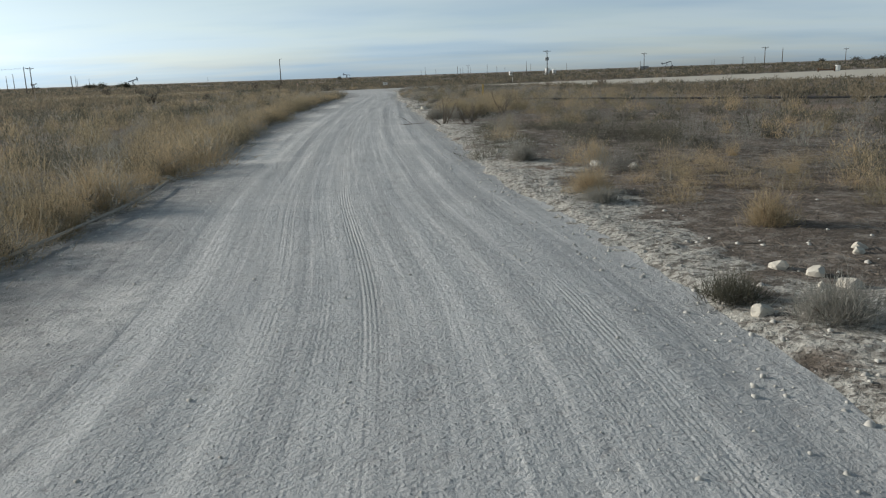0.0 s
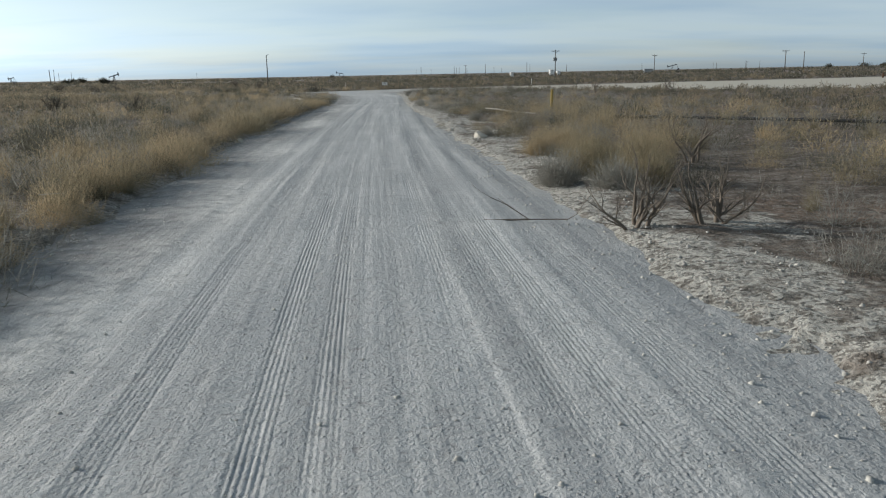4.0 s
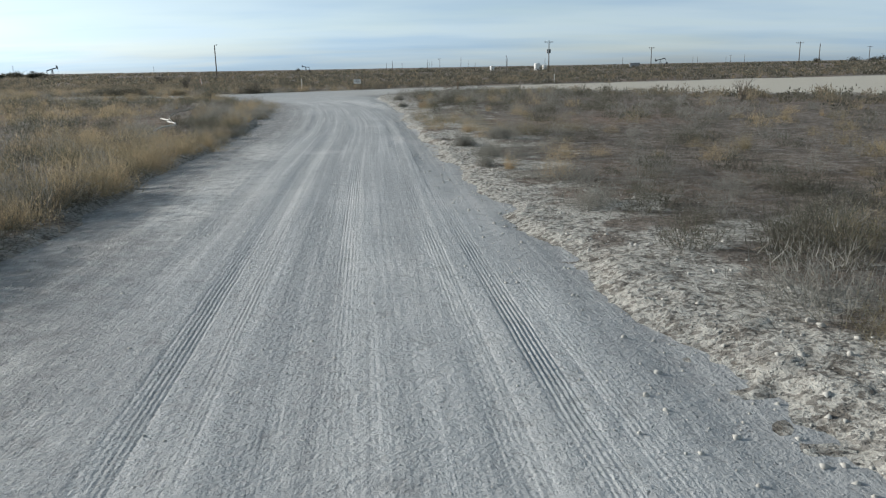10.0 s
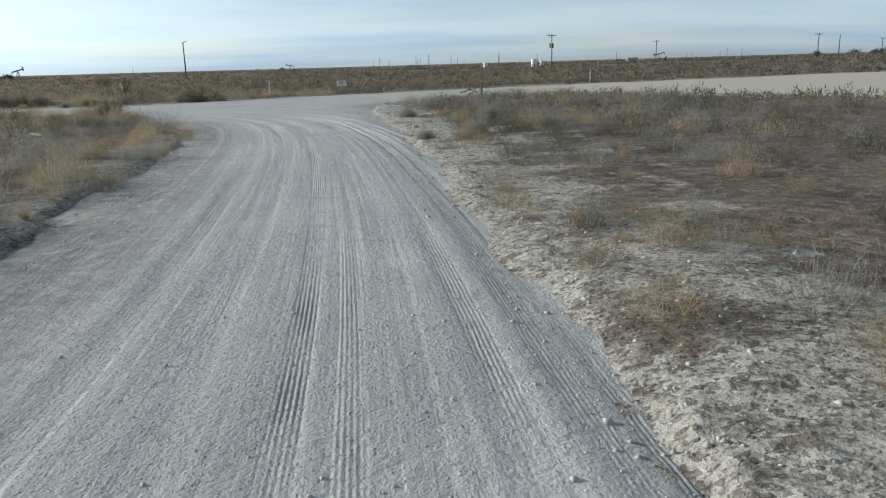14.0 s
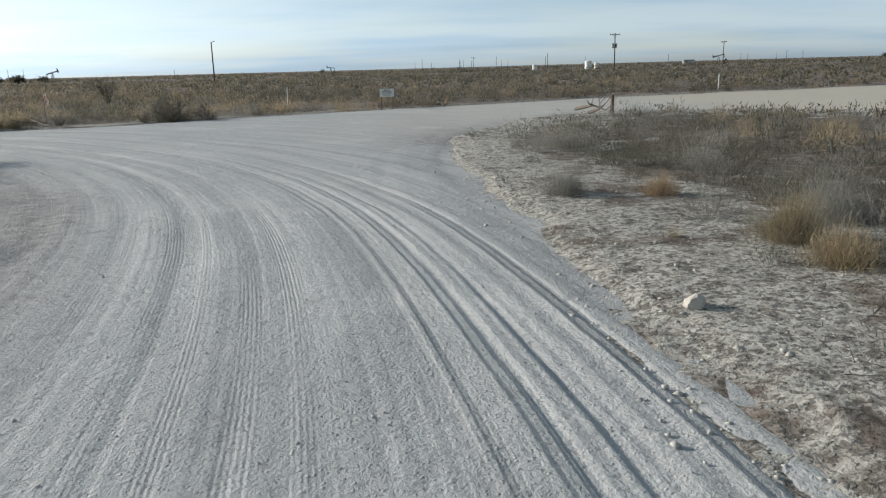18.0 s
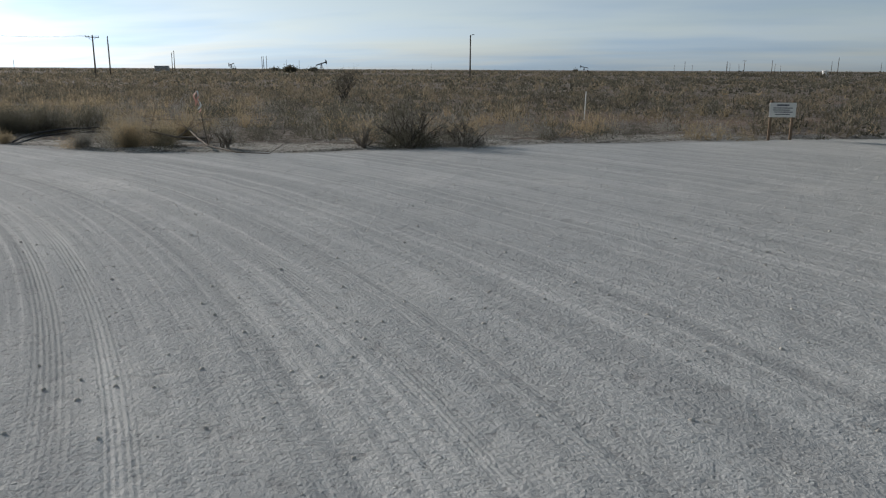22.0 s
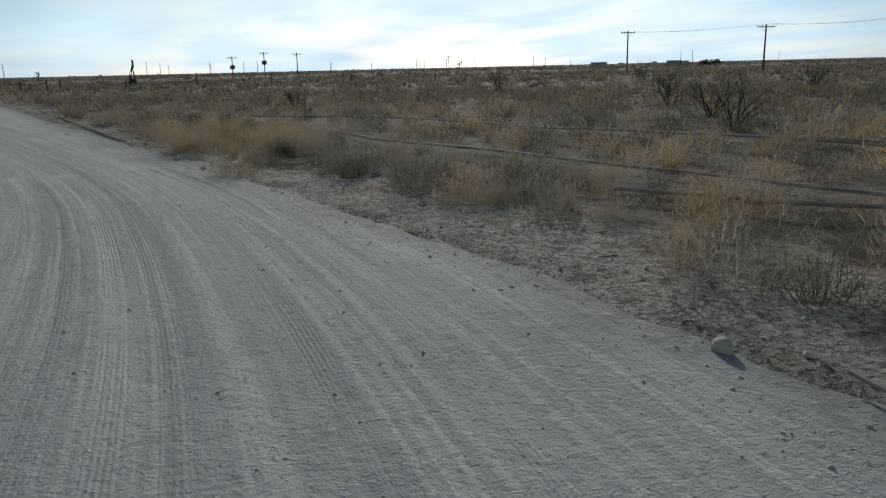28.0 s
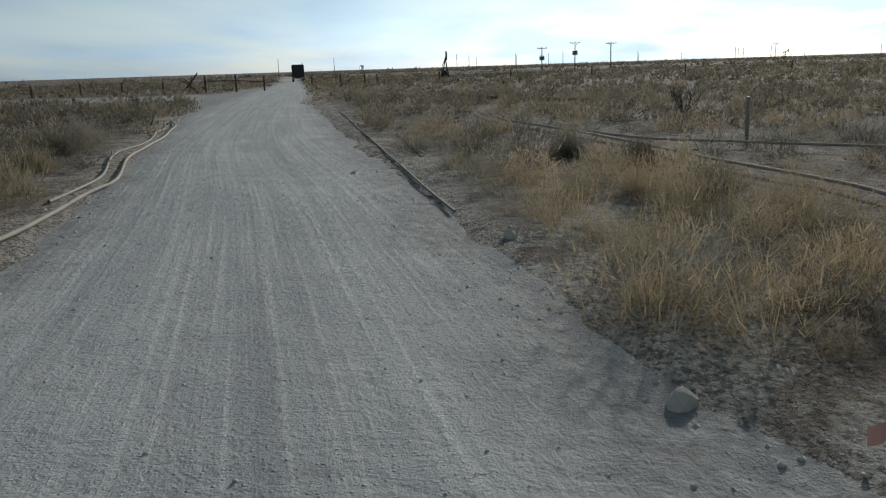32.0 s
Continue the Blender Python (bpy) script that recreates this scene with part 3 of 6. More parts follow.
def under_strip(along, off):
    """1 well inside the finely ribbed strip of the lane, 0 outside it."""
    inset = np.minimum(np.minimum(off - STRIP_LO, STRIP_HI - off), np.minimum(along - LANE_START, LANE_END - along))
    return np.clip((inset - 0.25) / 0.2, 0, 1)


def coarse_road_z(px, py):
    z, at = road_z(px, py)
    return z - 0.07 * under_strip(at["lane"][:, 1], at["lane"][:, 0]), at


def lane_strip():
    """The driven lane as a ribbon of quads that follow it, fine across the tread bands."""
    p = np.array(LANE)
    run = np.concatenate([[0], np.cumsum(np.hypot(*np.diff(p, axis=0).T))])
    al = np.arange(LANE_START, LANE_END, 0.33)
    ease = np.ones(15) / 15
    cx, cy = [np.convolve(np.pad(np.interp(al, run, p[:, k]), 7, mode="reflect", reflect_type="odd"), ease, "valid") for k in (0, 1)]
    tx, ty = np.gradient(cx), np.gradient(cy)
    ln = np.hypot(tx, ty)
    nx, ny = ty / ln, -tx / ln
    cols = set(np.round(np.arange(STRIP_LO, STRIP_HI + 1e-6, 0.07), 3))
    for c, w, _ in TREADS:
        cols |= set(np.round(np.arange(c - w / 2 - 0.016, c + w / 2 + 0.017, 0.008), 3))
    cols = np.array(sorted(cols))
    cols = cols[np.concatenate([[True], np.diff(cols) > 0.004])]
    A, O = np.meshgrid(al, cols, indexing="ij")
    W = wander(A)
    X = (cx[:, None] + nx[:, None] * (O + W)).ravel()
    Y = (cy[:, None] + ny[:, None] * (O + W)).ravel()
    z, at = road_z(X, Y)
    ribs, bright = tread_relief(A.ravel(), O.ravel())
    rim = under_strip(A.ravel(), O.ravel() + W.ravel())
    z = z + ribs * rim - 0.02 * (1 - np.clip(np.minimum(O - STRIP_LO, STRIP_HI - O).ravel() / 0.1, 0, 1))
    at["scuff"] = bright * rim
    at["lane"] = np.stack([O.ravel(), A.ravel(), 0 * X], 1)
    n = len(cols)
    i = (np.arange(len(al) - 1)[:, None] * n + np.arange(n - 1)[None, :]).ravel()
    faces = np.stack([i, i + n, i + n + 1, i + 1], 1)
    ok = road_gap(X, Y) < 0.3
    faces = faces[ok[faces].all(1)]
    return new("road", mesh_from("road", np.stack([X, Y, z], 1), faces, M_ROAD, at, smooth=True))


tagged(sheet("ground", spread(-56, 10, 0.48, -4000, 4000), spread(2, 120, 0.48, -900, 4500), ground_z, M_SOIL),
       "dry sandy desert ground with pale crumbling road shoulders", "ground", kind="structure")
near = sheet("road", np.arange(-62, 15, 0.16), np.arange(-2, 128, 0.16), coarse_road_z, M_ROAD, keep=lambda x, y: road_gap(x, y) < 0.5)
tagged(near, "pale grey caliche gravel road beside the driven lane", "road", kind="structure")
tagged(lane_strip(), "pale grey caliche lane marked by ribbed tyre tracks", "road", kind="structure")
for xs, ys in ((np.arange(-300, -61.5, 0.6), np.arange(-30, 112, 0.4)), (np.arange(14.6, 161, 0.8), np.arange(66, 152, 0.5)),
               (np.arange(-6, 4, 0.4), np.arange(-40, -1.5, 0.4))):
    tagged(sheet("road", xs, ys, road_z, M_ROAD, keep=lambda x, y: road_gap(x, y) < 0.5),
           "far stretch of the pale caliche road and pad", "road", kind="structure")


def crumbs_z(px, py):
    """Crumbled caliche heaped along the road's edge: lumps a few centimetres high that stand out of the ground."""
    gap = road_gap(px, py)
    east = px > -4.5 - 0.03 * py
    z, at = ground_z(px, py)
    z = np.maximum(z, np.where(gap < 0.45, road_z(px, py)[0], -9))
    lumps = np.clip(1.4 * vnoise(px, py, 0.13, 131, 2) + 0.1, 0, 1.2) + 0.4 * np.abs(vnoise(px, py, 0.34, 137, 2))
    heap = np.exp(-((gap - 0.45) / np.where(east, 0.62, 0.42)) ** 2) * np.clip(0.8 + 0.9 * vnoise(px, py, 2.4, 139, 2), 0.1, 1.2)
    return z - 0.02 + heap * np.where(east, 1.0, np.where(py > 104, 0.18, 0.4)) * (0.015 + 0.034 * lumps), {"edge": np.clip(gap, -3, 3) * 0.5, "chalky": at["chalky"] * 0 + np.where(east, 1.0, 0.55)}


for xs, ys in ((np.arange(-7, 2.8, 0.058), np.arange(1, 108, 0.058)), (np.arange(-54, -15, 0.08), np.arange(101.5, 112, 0.08)), (np.arange(-15, -3.6, 0.085), np.arange(3, 97, 0.085))):
    tagged(sheet("road_shoulder", xs, ys, crumbs_z, M_SOIL, keep=lambda x, y: np.abs(road_gap(x, y) - 0.42) < 0.92),
           "crumbled pale caliche heaped along the road edge", "shoulder", kind="structure")


# ---- plants: clumps built blade by blade, joined by kind ----
rng = np.random.default_rng(7)


def hairs(root, tip, width, r):
    """Thin tapered slips from root to tip, one triangle each."""
    n = len(root)
    d = tip - root
    side = np.cross(d, r.normal(0, 1, (n, 3)))
    side /= np.linalg.norm(side, axis=1)[:, None] + 1e-9
    w = width * r.uniform(0.6, 1.3, (n, 1)) / 2
    return np.stack([root - side * w, root + side * w, tip], 1)


def dome(n, height, wide, r, lo=0.0):
    """Tips on an uneven rounded mound."""
    az = r.uniform(0, 2 * np.pi, n)
    el = np.arcsin(np.clip(r.uniform(lo, 1.0, n), 0, 1))
    lump = 1 + 0.22 * np.sin(3 * az + r.uniform(0, 6)) + 0.15 * np.sin(5 * az + r.uniform(0, 6))
    rad = r.uniform(0.62, 1.12, n) * lump
    return np.stack([wide * rad * np.cos(el) * np.cos(az), wide * rad * np.cos(el) * np.sin(az), height * rad * np.sin(el)], 1)


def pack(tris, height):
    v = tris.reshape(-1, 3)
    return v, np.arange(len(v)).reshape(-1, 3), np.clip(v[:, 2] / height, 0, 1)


def clump(n, height, splay, width, seed):
    """A tuft of dry grass: long slips from a tight crown, drooping seed heads at their ends."""
    r = np.random.default_rng(seed)
    tip = dome(n, height, height * splay, r, 0.30)
    root = r.normal(0, 0.06 * height, (n, 3)) + tip * np.array([0.18, 0.18, 0])
    root[:, 2] = 0
    a = hairs(root, tip, width, r)
    k = n // 2
    pick = r.integers(0, n, k)
    start = root[pick] + (tip[pick] - root[pick]) * r.uniform(0.5, 0.9, (k, 1))
    b = hairs(start, start + r.normal(0, 0.10 * height, (k, 3)) + np.array([0, 0, 0.10 * height]), width * 1.1, r)
    return pack(np.concatenate([a, b]), height)


def brush_clump(stems, twigs, height, wide, width, seed):
    """A dry twiggy mound: stems to a rounded outline, with a haze of short twigs on their outer halves."""
    r = np.random.default_rng(seed)
    tip = dome(stems, height, wide, r, 0.1)
    root = r.normal(0, 0.05, (stems, 3)) + tip * np.array([0.25, 0.25, 0])
    root[:, 2] = 0
    a = hairs(root, tip, width * 1.3, r)
    pick = r.integers(0, stems, twigs)
    f = r.uniform(0.35, 1.0, (twigs, 1))
    start = root[pick] + (tip[pick] - root[pick]) * f
    out = start * np.array([1, 1, 0.6]) / (np.linalg.norm(start, axis=1)[:, None] + 1e-6)
    b = hairs(start, start + (out * 0.6 + r.normal(0, 0.7, (twigs, 3)) + np.array([0, 0, 0.45])) * 0.20 * height, width, r)
    b[:, :, 2] = np.abs(b[:, :, 2])
    return pack(np.concatenate([a, b]), height)


def field(name, templates, x, y, size, tint, mat, label, category, sink=0.03):
    """Joins one clump per place into one mesh."""
    n = len(x)
    z = ground_z(x, y)[0] - sink
    turn = rng.uniform(0, 2 * np.pi, n)
    which = rng.integers(0, len(templates), n)
    V, F, T, R = [], [], [], []
    base = 0
    for k, (tv, tf, tr) in enumerate(templates):
        m = np.nonzero(which == k)[0]
        if not len(m):
            continue
        c, s = np.cos(turn[m])[:, None], np.sin(turn[m])[:, None]
        sc = size[m][:, None]
        wide = sc * rng.uniform(0.8, 1.3, (len(m), 1))
        vx = (tv[None, :, 0] * c - tv[None, :, 1] * s) * wide + x[m][:, None]
        vy = (tv[None, :, 0] * s + tv[None, :, 1] * c) * wide + y[m][:, None]
        vz = tv[None, :, 2] * sc + z[m][:, None]
        V.append(np.stack([vx, vy, vz], 2).reshape(-1, 3))
        F.append((tf[None] + (base + np.arange(len(m)) * len(tv))[:, None, None]).reshape(-1, 3))
        T.append(np.repeat(tint[m], len(tv)))
        R.append(np.tile(tr, len(m)))
        base += len(m) * len(tv)
    me = mesh_from(name, np.concatenate(V), np.concatenate(F), mat, {"tint": np.concatenate(T), "rise": np.concatenate(R)})
    return tagged(new(name, me), label, category, kind="stuff")


def scatter(n, x0, x1, y0, y1):
    return rng.uniform(x0, x1, n), rng.uniform(y0, y1, n)


def east_of(x, y):
    return np.clip((x + 2.5 + 0.05 * y) / 2.0, 0, 1) * np.clip((112 - y) / 5, 0, 1)


def cover(x, y, gap):
    """How thickly plants grow: dense west and along the verges, patchy with bare soil to the east."""
    patch = 0.5 + 0.5 * vnoise(x, y, 6.0, 71, 3)
    east = east_of(x, y) > 0.5
    c = np.where(east, np.clip((patch - 0.24) * 2.4, 0.22, 0.95) * np.interp(y, [0, 10, 16, 28, 33, 50, 56, 75, 82, 100], [0.5, 0.55, 0.85, 1.0, 1.15, 1.15, 1.3, 1.3, 1.25, 1.2]),
                 np.clip(0.36 + 0.25 * np.clip((-25 - x) / 6, 0, 1) + 0.9 * (0.5 + 0.5 * vnoise(x, y, 2.2, 73, 2)), 0, 1))
    c = c * np.clip((gap + 0.25) / 0.45, 0, 1)
    # the bare rubbly shoulder on the east side
    bare = np.interp(y, [0, 30, 50, 60, 75, 80, 88, 95], [1.4, 1.5, 1.9, 1.2, 1.0, 1.4, 2.5, 2.8])
    c = np.where(east, c * np.clip((gap - 0.35 * bare) / (0.65 * bare), 0.04, 1), c)
    north = np.clip((-22 - x) / 4, 0, 1) * (y > 98)
    # trodden ground at the junction's north corner
    corner = np.exp(-((x + 18.2) / 2.6) ** 2 - ((y - 109.3) / 2.2) ** 2)
    return np.clip(c, 0, 1) * (1 - north + north * np.clip((gap - 0.35) / 0.7, 0.03, 1)) * (1 - 0.9 * corner)


CLEAR = [smooth_line(p) for p in (
    [(-20, 116.4), (-31, 114.2), (-38.5, 112.5), (-43.6, 111.2), (-49.8, 109.7), (-55.3, 108.8), (-63.5, 106.9), (-68, 106)],
    [(-60, 108.4), (-56, 110.4), (-52, 113), (-48, 115.3), (-44.5, 116.3), (-39.3, 118.4)],
    [(-80, 99.5), (-67.8, 101.35), (-60, 102.95), (-55, 104.05), (-50.7, 105.1)],
    [(-46.5, 100.75), (-53.5, 99.35), (-59.4, 97.6), (-64.9, 96.3), (-70.5, 94.2)],
    [(-21, 109.3), (-19.2, 108.3), (-17.6, 107.4)], [(-24.7, 107.9), (-25, 108.9), (-24.2, 110), (-22.6, 111)], [(-0.72, 37.0), (-0.72, 38.0)], [(2.0, 4.6), (3.0, 5.6), (3.7, 6.8)],
    [(-44.8, 105.8), (-44.8, 106.4)], [(-28.3, 109.3), (-26.5, 109.0), (-25.2, 108.6), (-24.3, 109.6), (-23.6, 111)], [(-26.0, 108.2), (-24.0, 108.2)], [(-17.4, 110.2), (-14.2, 111.2)], [(-16.6, 111.4), (-14.0, 112.2)], [(-10.9, 69.5), (-12.2, 72.3), (-13.0, 75.5), (-13.3, 81.8)])]     # worn bare beside pipes and rocks


def plant_band(count, lo, hi, area, kinds, room=0.0):
    """Plants whose distance from the lane lies between lo and hi, each with some room of its own."""
    x, y = scatter(count, *area)
    if room:
        first = np.unique(np.floor(x / room) * 100003 + np.floor(y / room), return_index=True)[1]
        x, y, count = x[first], y[first], len(first)
    d, _, _ = seg_dist(x, y, VIEW, False)
    gap = road_gap(x, y)
    ok = (d >= lo) & (d < hi) & (gap > -0.12) & (rng.uniform(0, 1, count) < cover(x, y, gap))
    for line in CLEAR:
        ok &= seg_dist(x, y, line, False)[0] > 0.55
    x, y, gap = x[ok], y[ok], gap[ok]
    pick = 0.5 + 0.42 * vnoise(x, y, 4.0, 81, 2) + rng.normal(0, 0.17, len(x))
    east = east_of(x, y)
    west = (1 - east) * np.clip((x + 25) / 6, 0, 1) * np.clip((101 - y) / 4, 0, 1)
    north = (1 - east) * np.clip((-25 - x) / 10, 0, 1)
    pick = pick + 0.10 * np.clip((d[ok] - 30) / 60, 0, 1) + 0.06 * np.clip((d[ok] - 150) / 100, 0, 1)
    pick = pick - 0.12 * north - west * 0.16 * np.clip((2.2 - gap) / 1.5, 0, 1)
    pick = pick + east * np.interp(y, [0, 10, 28, 32, 50, 56, 80], [0.02, 0.0, -0.02, -0.09, -0.08, 0.12, 0.13])
    pick = np.where((east > 0.5) & (y > 55), np.minimum(pick, 0.56 + 0.10 * rng.uniform(0, 1, len(x)) ** 3), pick)
    grow_up = 1 + 0.10 * west + 0.22 * west * np.clip((1.3 - gap) / 0.8, 0, 1) - 0.25 * west * np.clip((y - 56) / 8, 0, 1)
    grow_up = grow_up + east * (np.interp(y, [0, 12, 20, 27, 31, 48, 54, 60, 76, 82, 95, 105], [0.75, 0.8, 0.9, 0.95, 1.1, 1.05, 0.85, 0.75, 0.75, 0.9, 0.95, 0.85]) - 1)
    for (name, a, b, tpl, mat, size, label, cat) in kinds:
        m = (pick >= a) & (pick < b)
        n = int(m.sum())
        if n:
            field(name, tpl, x[m], y[m], size * grow_up[m] * rng.uniform(0.40, 1.0, n) ** 1.4 * 1.75, np.clip(0.5 + 0.5 * vnoise(x[m], y[m], 14.0, 95, 2) + rng.normal(0, 0.42, n), 0, 1), mat, label, cat)


def puff(n, height, wide, hair, width, seed, up=0.75, curl=0.5):
    """A rounded dry mound: a haze of short fine twigs through its whole outer shell, on a few stems."""
    r = np.random.default_rng(seed)
    rad = r.uniform(0.08, 1.0, n) ** 0.42
    p = dome(n, height * 0.82, wide * 0.9, r) * rad[:, None]
    out = p / np.array([wide, wide, height])
    d = out * 0.6 + r.normal(0, curl, (n, 3)) + np.array([0, 0, up])
    d /= np.linalg.norm(d, axis=1)[:, None]
    a = hairs(p, p + d * hair * r.uniform(0.4, 1.5, (n, 1)), width, r)
    k = n // 12
    tip = dome(k, height * 0.95, wide * 0.95, r, 0.2)
    b = hairs(tip * np.array([0.4, 0.4, 0]), tip, width * 0.9, r)
    t = np.concatenate([a, b])
    t[:, :, 2] = np.maximum(t[:, :, 2], 0.0)
    return pack(t, height)


GN = [clump(340, 0.50, 0.50, 0.0027, s) for s in (91, 92, 93, 94)]
TN = [puff(700, 0.46, 0.42, 0.085, 0.0043, s, 0.8, 0.55) for s in (95, 96, 97, 98)]
BN = [puff(620, 0.43, 0.40, 0.075, 0.0045, s) for s in (101, 102, 103)]
WN = [brush_clump(80, 420, 0.42, 0.34, 0.0030, s) for s in (105, 106, 107)]
DN = [puff(580, 0.44, 0.44, 0.07, 0.0050, s) for s in (111, 112, 113)]
G0 = [clump(100, 0.52, 0.55, 0.0085, s) for s in (1, 2, 3, 4, 5)]
T0 = [puff(170, 0.46, 0.42, 0.095, 0.0112, s, 0.8, 0.55) for s in (15, 16, 17)]
B0 = [puff(160, 0.43, 0.40, 0.09, 0.0110, s) for s in (11, 12)]
W0 = [brush_clump(30, 120, 0.40, 0.34, 0.0075, s) for s in (13, 14, 15)]
D0 = [puff(150, 0.44, 0.43, 0.085, 0.0128, s) for s in (21, 22, 23)]
G1 = [clump(26, 0.5, 0.6, 0.026, s) for s in (31, 32, 33)]
T1 = [puff(56, 0.46, 0.46, 0.12, 0.036, s, 1.0, 0.42) for s in (44, 45)]
B1 = [puff(54, 0.44, 0.44, 0.11, 0.036, s) for s in (41, 42, 43)]
D1 = [puff(44, 0.48, 0.48, 0.10, 0.045, s) for s in (51, 52)]
G2 = [clump(9, 0.5, 0.7, 0.13, s) for s in (61, 62)]
T2 = [puff(17, 0.46, 0.55, 0.15, 0.12, s) for s in (73, 74)]
B2 = [puff(17, 0.44, 0.55, 0.16, 0.14, s) for s in (71, 72)]
D2 = [puff(13, 0.5, 0.6, 0.16, 0.17, s) for s in (81, 82)]
S0 = [brush_clump(9, 11, 0.17, 0.15, 0.0045, s) for s in (25, 26, 27)]


def kinds(t, g, b, d, word, far=None):
    return [("tan_brush", -9, 0.385, t, far or M_GRASS, 1.0, f"{word} rounded mounds of dry tan weeds", "brush"),
            ("dry_grass", 0.385, 0.41, g, M_GRASS, 0.8, f"{word} tufts of dry tan bunch grass", "grass"),
            ("grey_brush", 0.41, 0.565, b, far or M_BRUSH, 1.0, f"{word} grey leafless weedy brush", "brush"),
            ("dark_brush", 0.565, 9, d, M_DARK, 1.0, f"{word} dark olive low desert shrubs", "shrub")]


plant_band(34000, 0, 7.6, (-55, 10, -4, 116), kinds(TN, GN, BN + WN, DN, "roadside"), 0.56)
plant_band(30000, 7.6, 17, (-64, 17, -4, 126), kinds(T0, G0, B0 + W0, D0, "verge"), 0.56)
plant_band(28000, 17, 44, (-92, 46, -4, 155), kinds(T1, G1, B1, D1, "scattered", M_HAZED), 0.6)
plant_band(33000, 44, 170, (-280, 160, 0, 270), kinds(T2, G2, B2, D2, "distant", M_HAZED))
plant_band(20000, 170, 620, (-800, 500, 0, 750), [(n, a, b, t, mt, s * 2.0, lb, c) for (n, a, b, t, mt, s, lb, c) in kinds(T2, G2, B2, D2, "far hazy", M_HAZED)])
# the unbroken line of tall grass that leans over the road's west edge
line = np.array(smooth_line(WEST_EDGE[::-1], 0.3))
run = np.concatenate([[0], np.cumsum(np.hypot(*np.diff(line, axis=0).T))])
at = np.arange(36, 36 + 84, 0.2)
at = at + rng.uniform(-0.1, 0.1, len(at))
out = rng.uniform(0.18, 1.0, len(at))
x, y = np.interp(at, run, line[:, 0]) - out, np.interp(at, run, line[:, 1])
ok = rng.uniform(0, 1, len(at)) < np.clip(0.95 + 0.6 * vnoise(x, y, 2.5, 97, 2), 0.35, 1) * np.interp(y, [0, 56, 66, 72, 86], [1, 1, 0.7, 0.25, 0.05])
x, y = x[ok], y[ok]
n = len(x)
tall = np.interp(y, [0, 55, 62, 84], [1.3, 1.3, 1.0, 0.75])
size, shade = tall * rng.uniform(0.65, 1.2, n), np.clip(0.5 + rng.normal(0, 0.4, n), 0, 1)
dim = rng.uniform(0, 1, n) < np.clip(0.22 + 0.5 * vnoise(x, y, 2.0, 99, 2), 0, 0.7)
field("edge_grass", TN + TN + GN + BN, x[~dim], y[~dim], size[~dim], shade[~dim], M_GRASS, "dry tan grass leaning over the road edge", "grass")
field("edge_brush", BN + DN, x[dim], y[dim], size[dim], shade[dim], M_DARK, "dark twiggy brush among the edge grass", "brush")
# low dead stubble that greys the bare ground
x, y = scatter(36000, -56, 12, -4, 118)
d, _, _ = seg_dist(x, y, VIEW, False)
gap = road_gap(x, y)
ok = (d < 11) & (gap > 0.4) & (rng.uniform(0, 1, len(x)) < np.where((x > -6) & (y > 50), 1.3, 0.75) * np.clip(gap / 2.0, 0.12, 1) * np.clip(1.0 + 1.2 * vnoise(x, y, 2.2, 91, 2), 0.15, 1))
n = int(ok.sum())
field("weed_stubble", S0, x[ok], y[ok], rng.uniform(0.4, 1.0, n) ** 2 * 2.0, rng.uniform(0, 1, n), M_BRUSH, "low grey dead weed stubble on the soil", "weeds")


# dead twigs lying flat on the bare soil
q = np.random.default_rng(77)
x, y = q.uniform(-56, 12, 130000), q.uniform(-2, 118, 130000)
d, _, _ = seg_dist(x, y, VIEW, False)
gap = road_gap(x, y)
ok = (d < 10.5) & (gap > 0.5) & (q.uniform(0, 1, len(x)) < np.clip(gap / 2.2, 0.1, 1) * np.clip(0.7 + 1.4 * vnoise(x, y, 1.6, 93, 2), 0.05, 1))
x, y = x[ok], y[ok]
n = len(x)
root = np.stack([x, y, ground_z(x, y)[0] + 0.008], 1)
tri = hairs(root, root + q.normal(0, 1, (n, 3)) * np.array([0.11, 0.11, 0.025]) + np.array([0, 0, 0.02]), 0.011, q)
v, f, rise = pack(tri, 1.0)
tagged(new("twig_litter", mesh_from("twig_litter", v, f, M_TWIG)),
       "dead grey twigs and stalks lying on the soil", "litter", kind="stuff")


# ---- utility poles ----
def ground_at(x, y):
    return float(ground_z(np.array([float(x)]), np.array([float(y)]))[0][0])


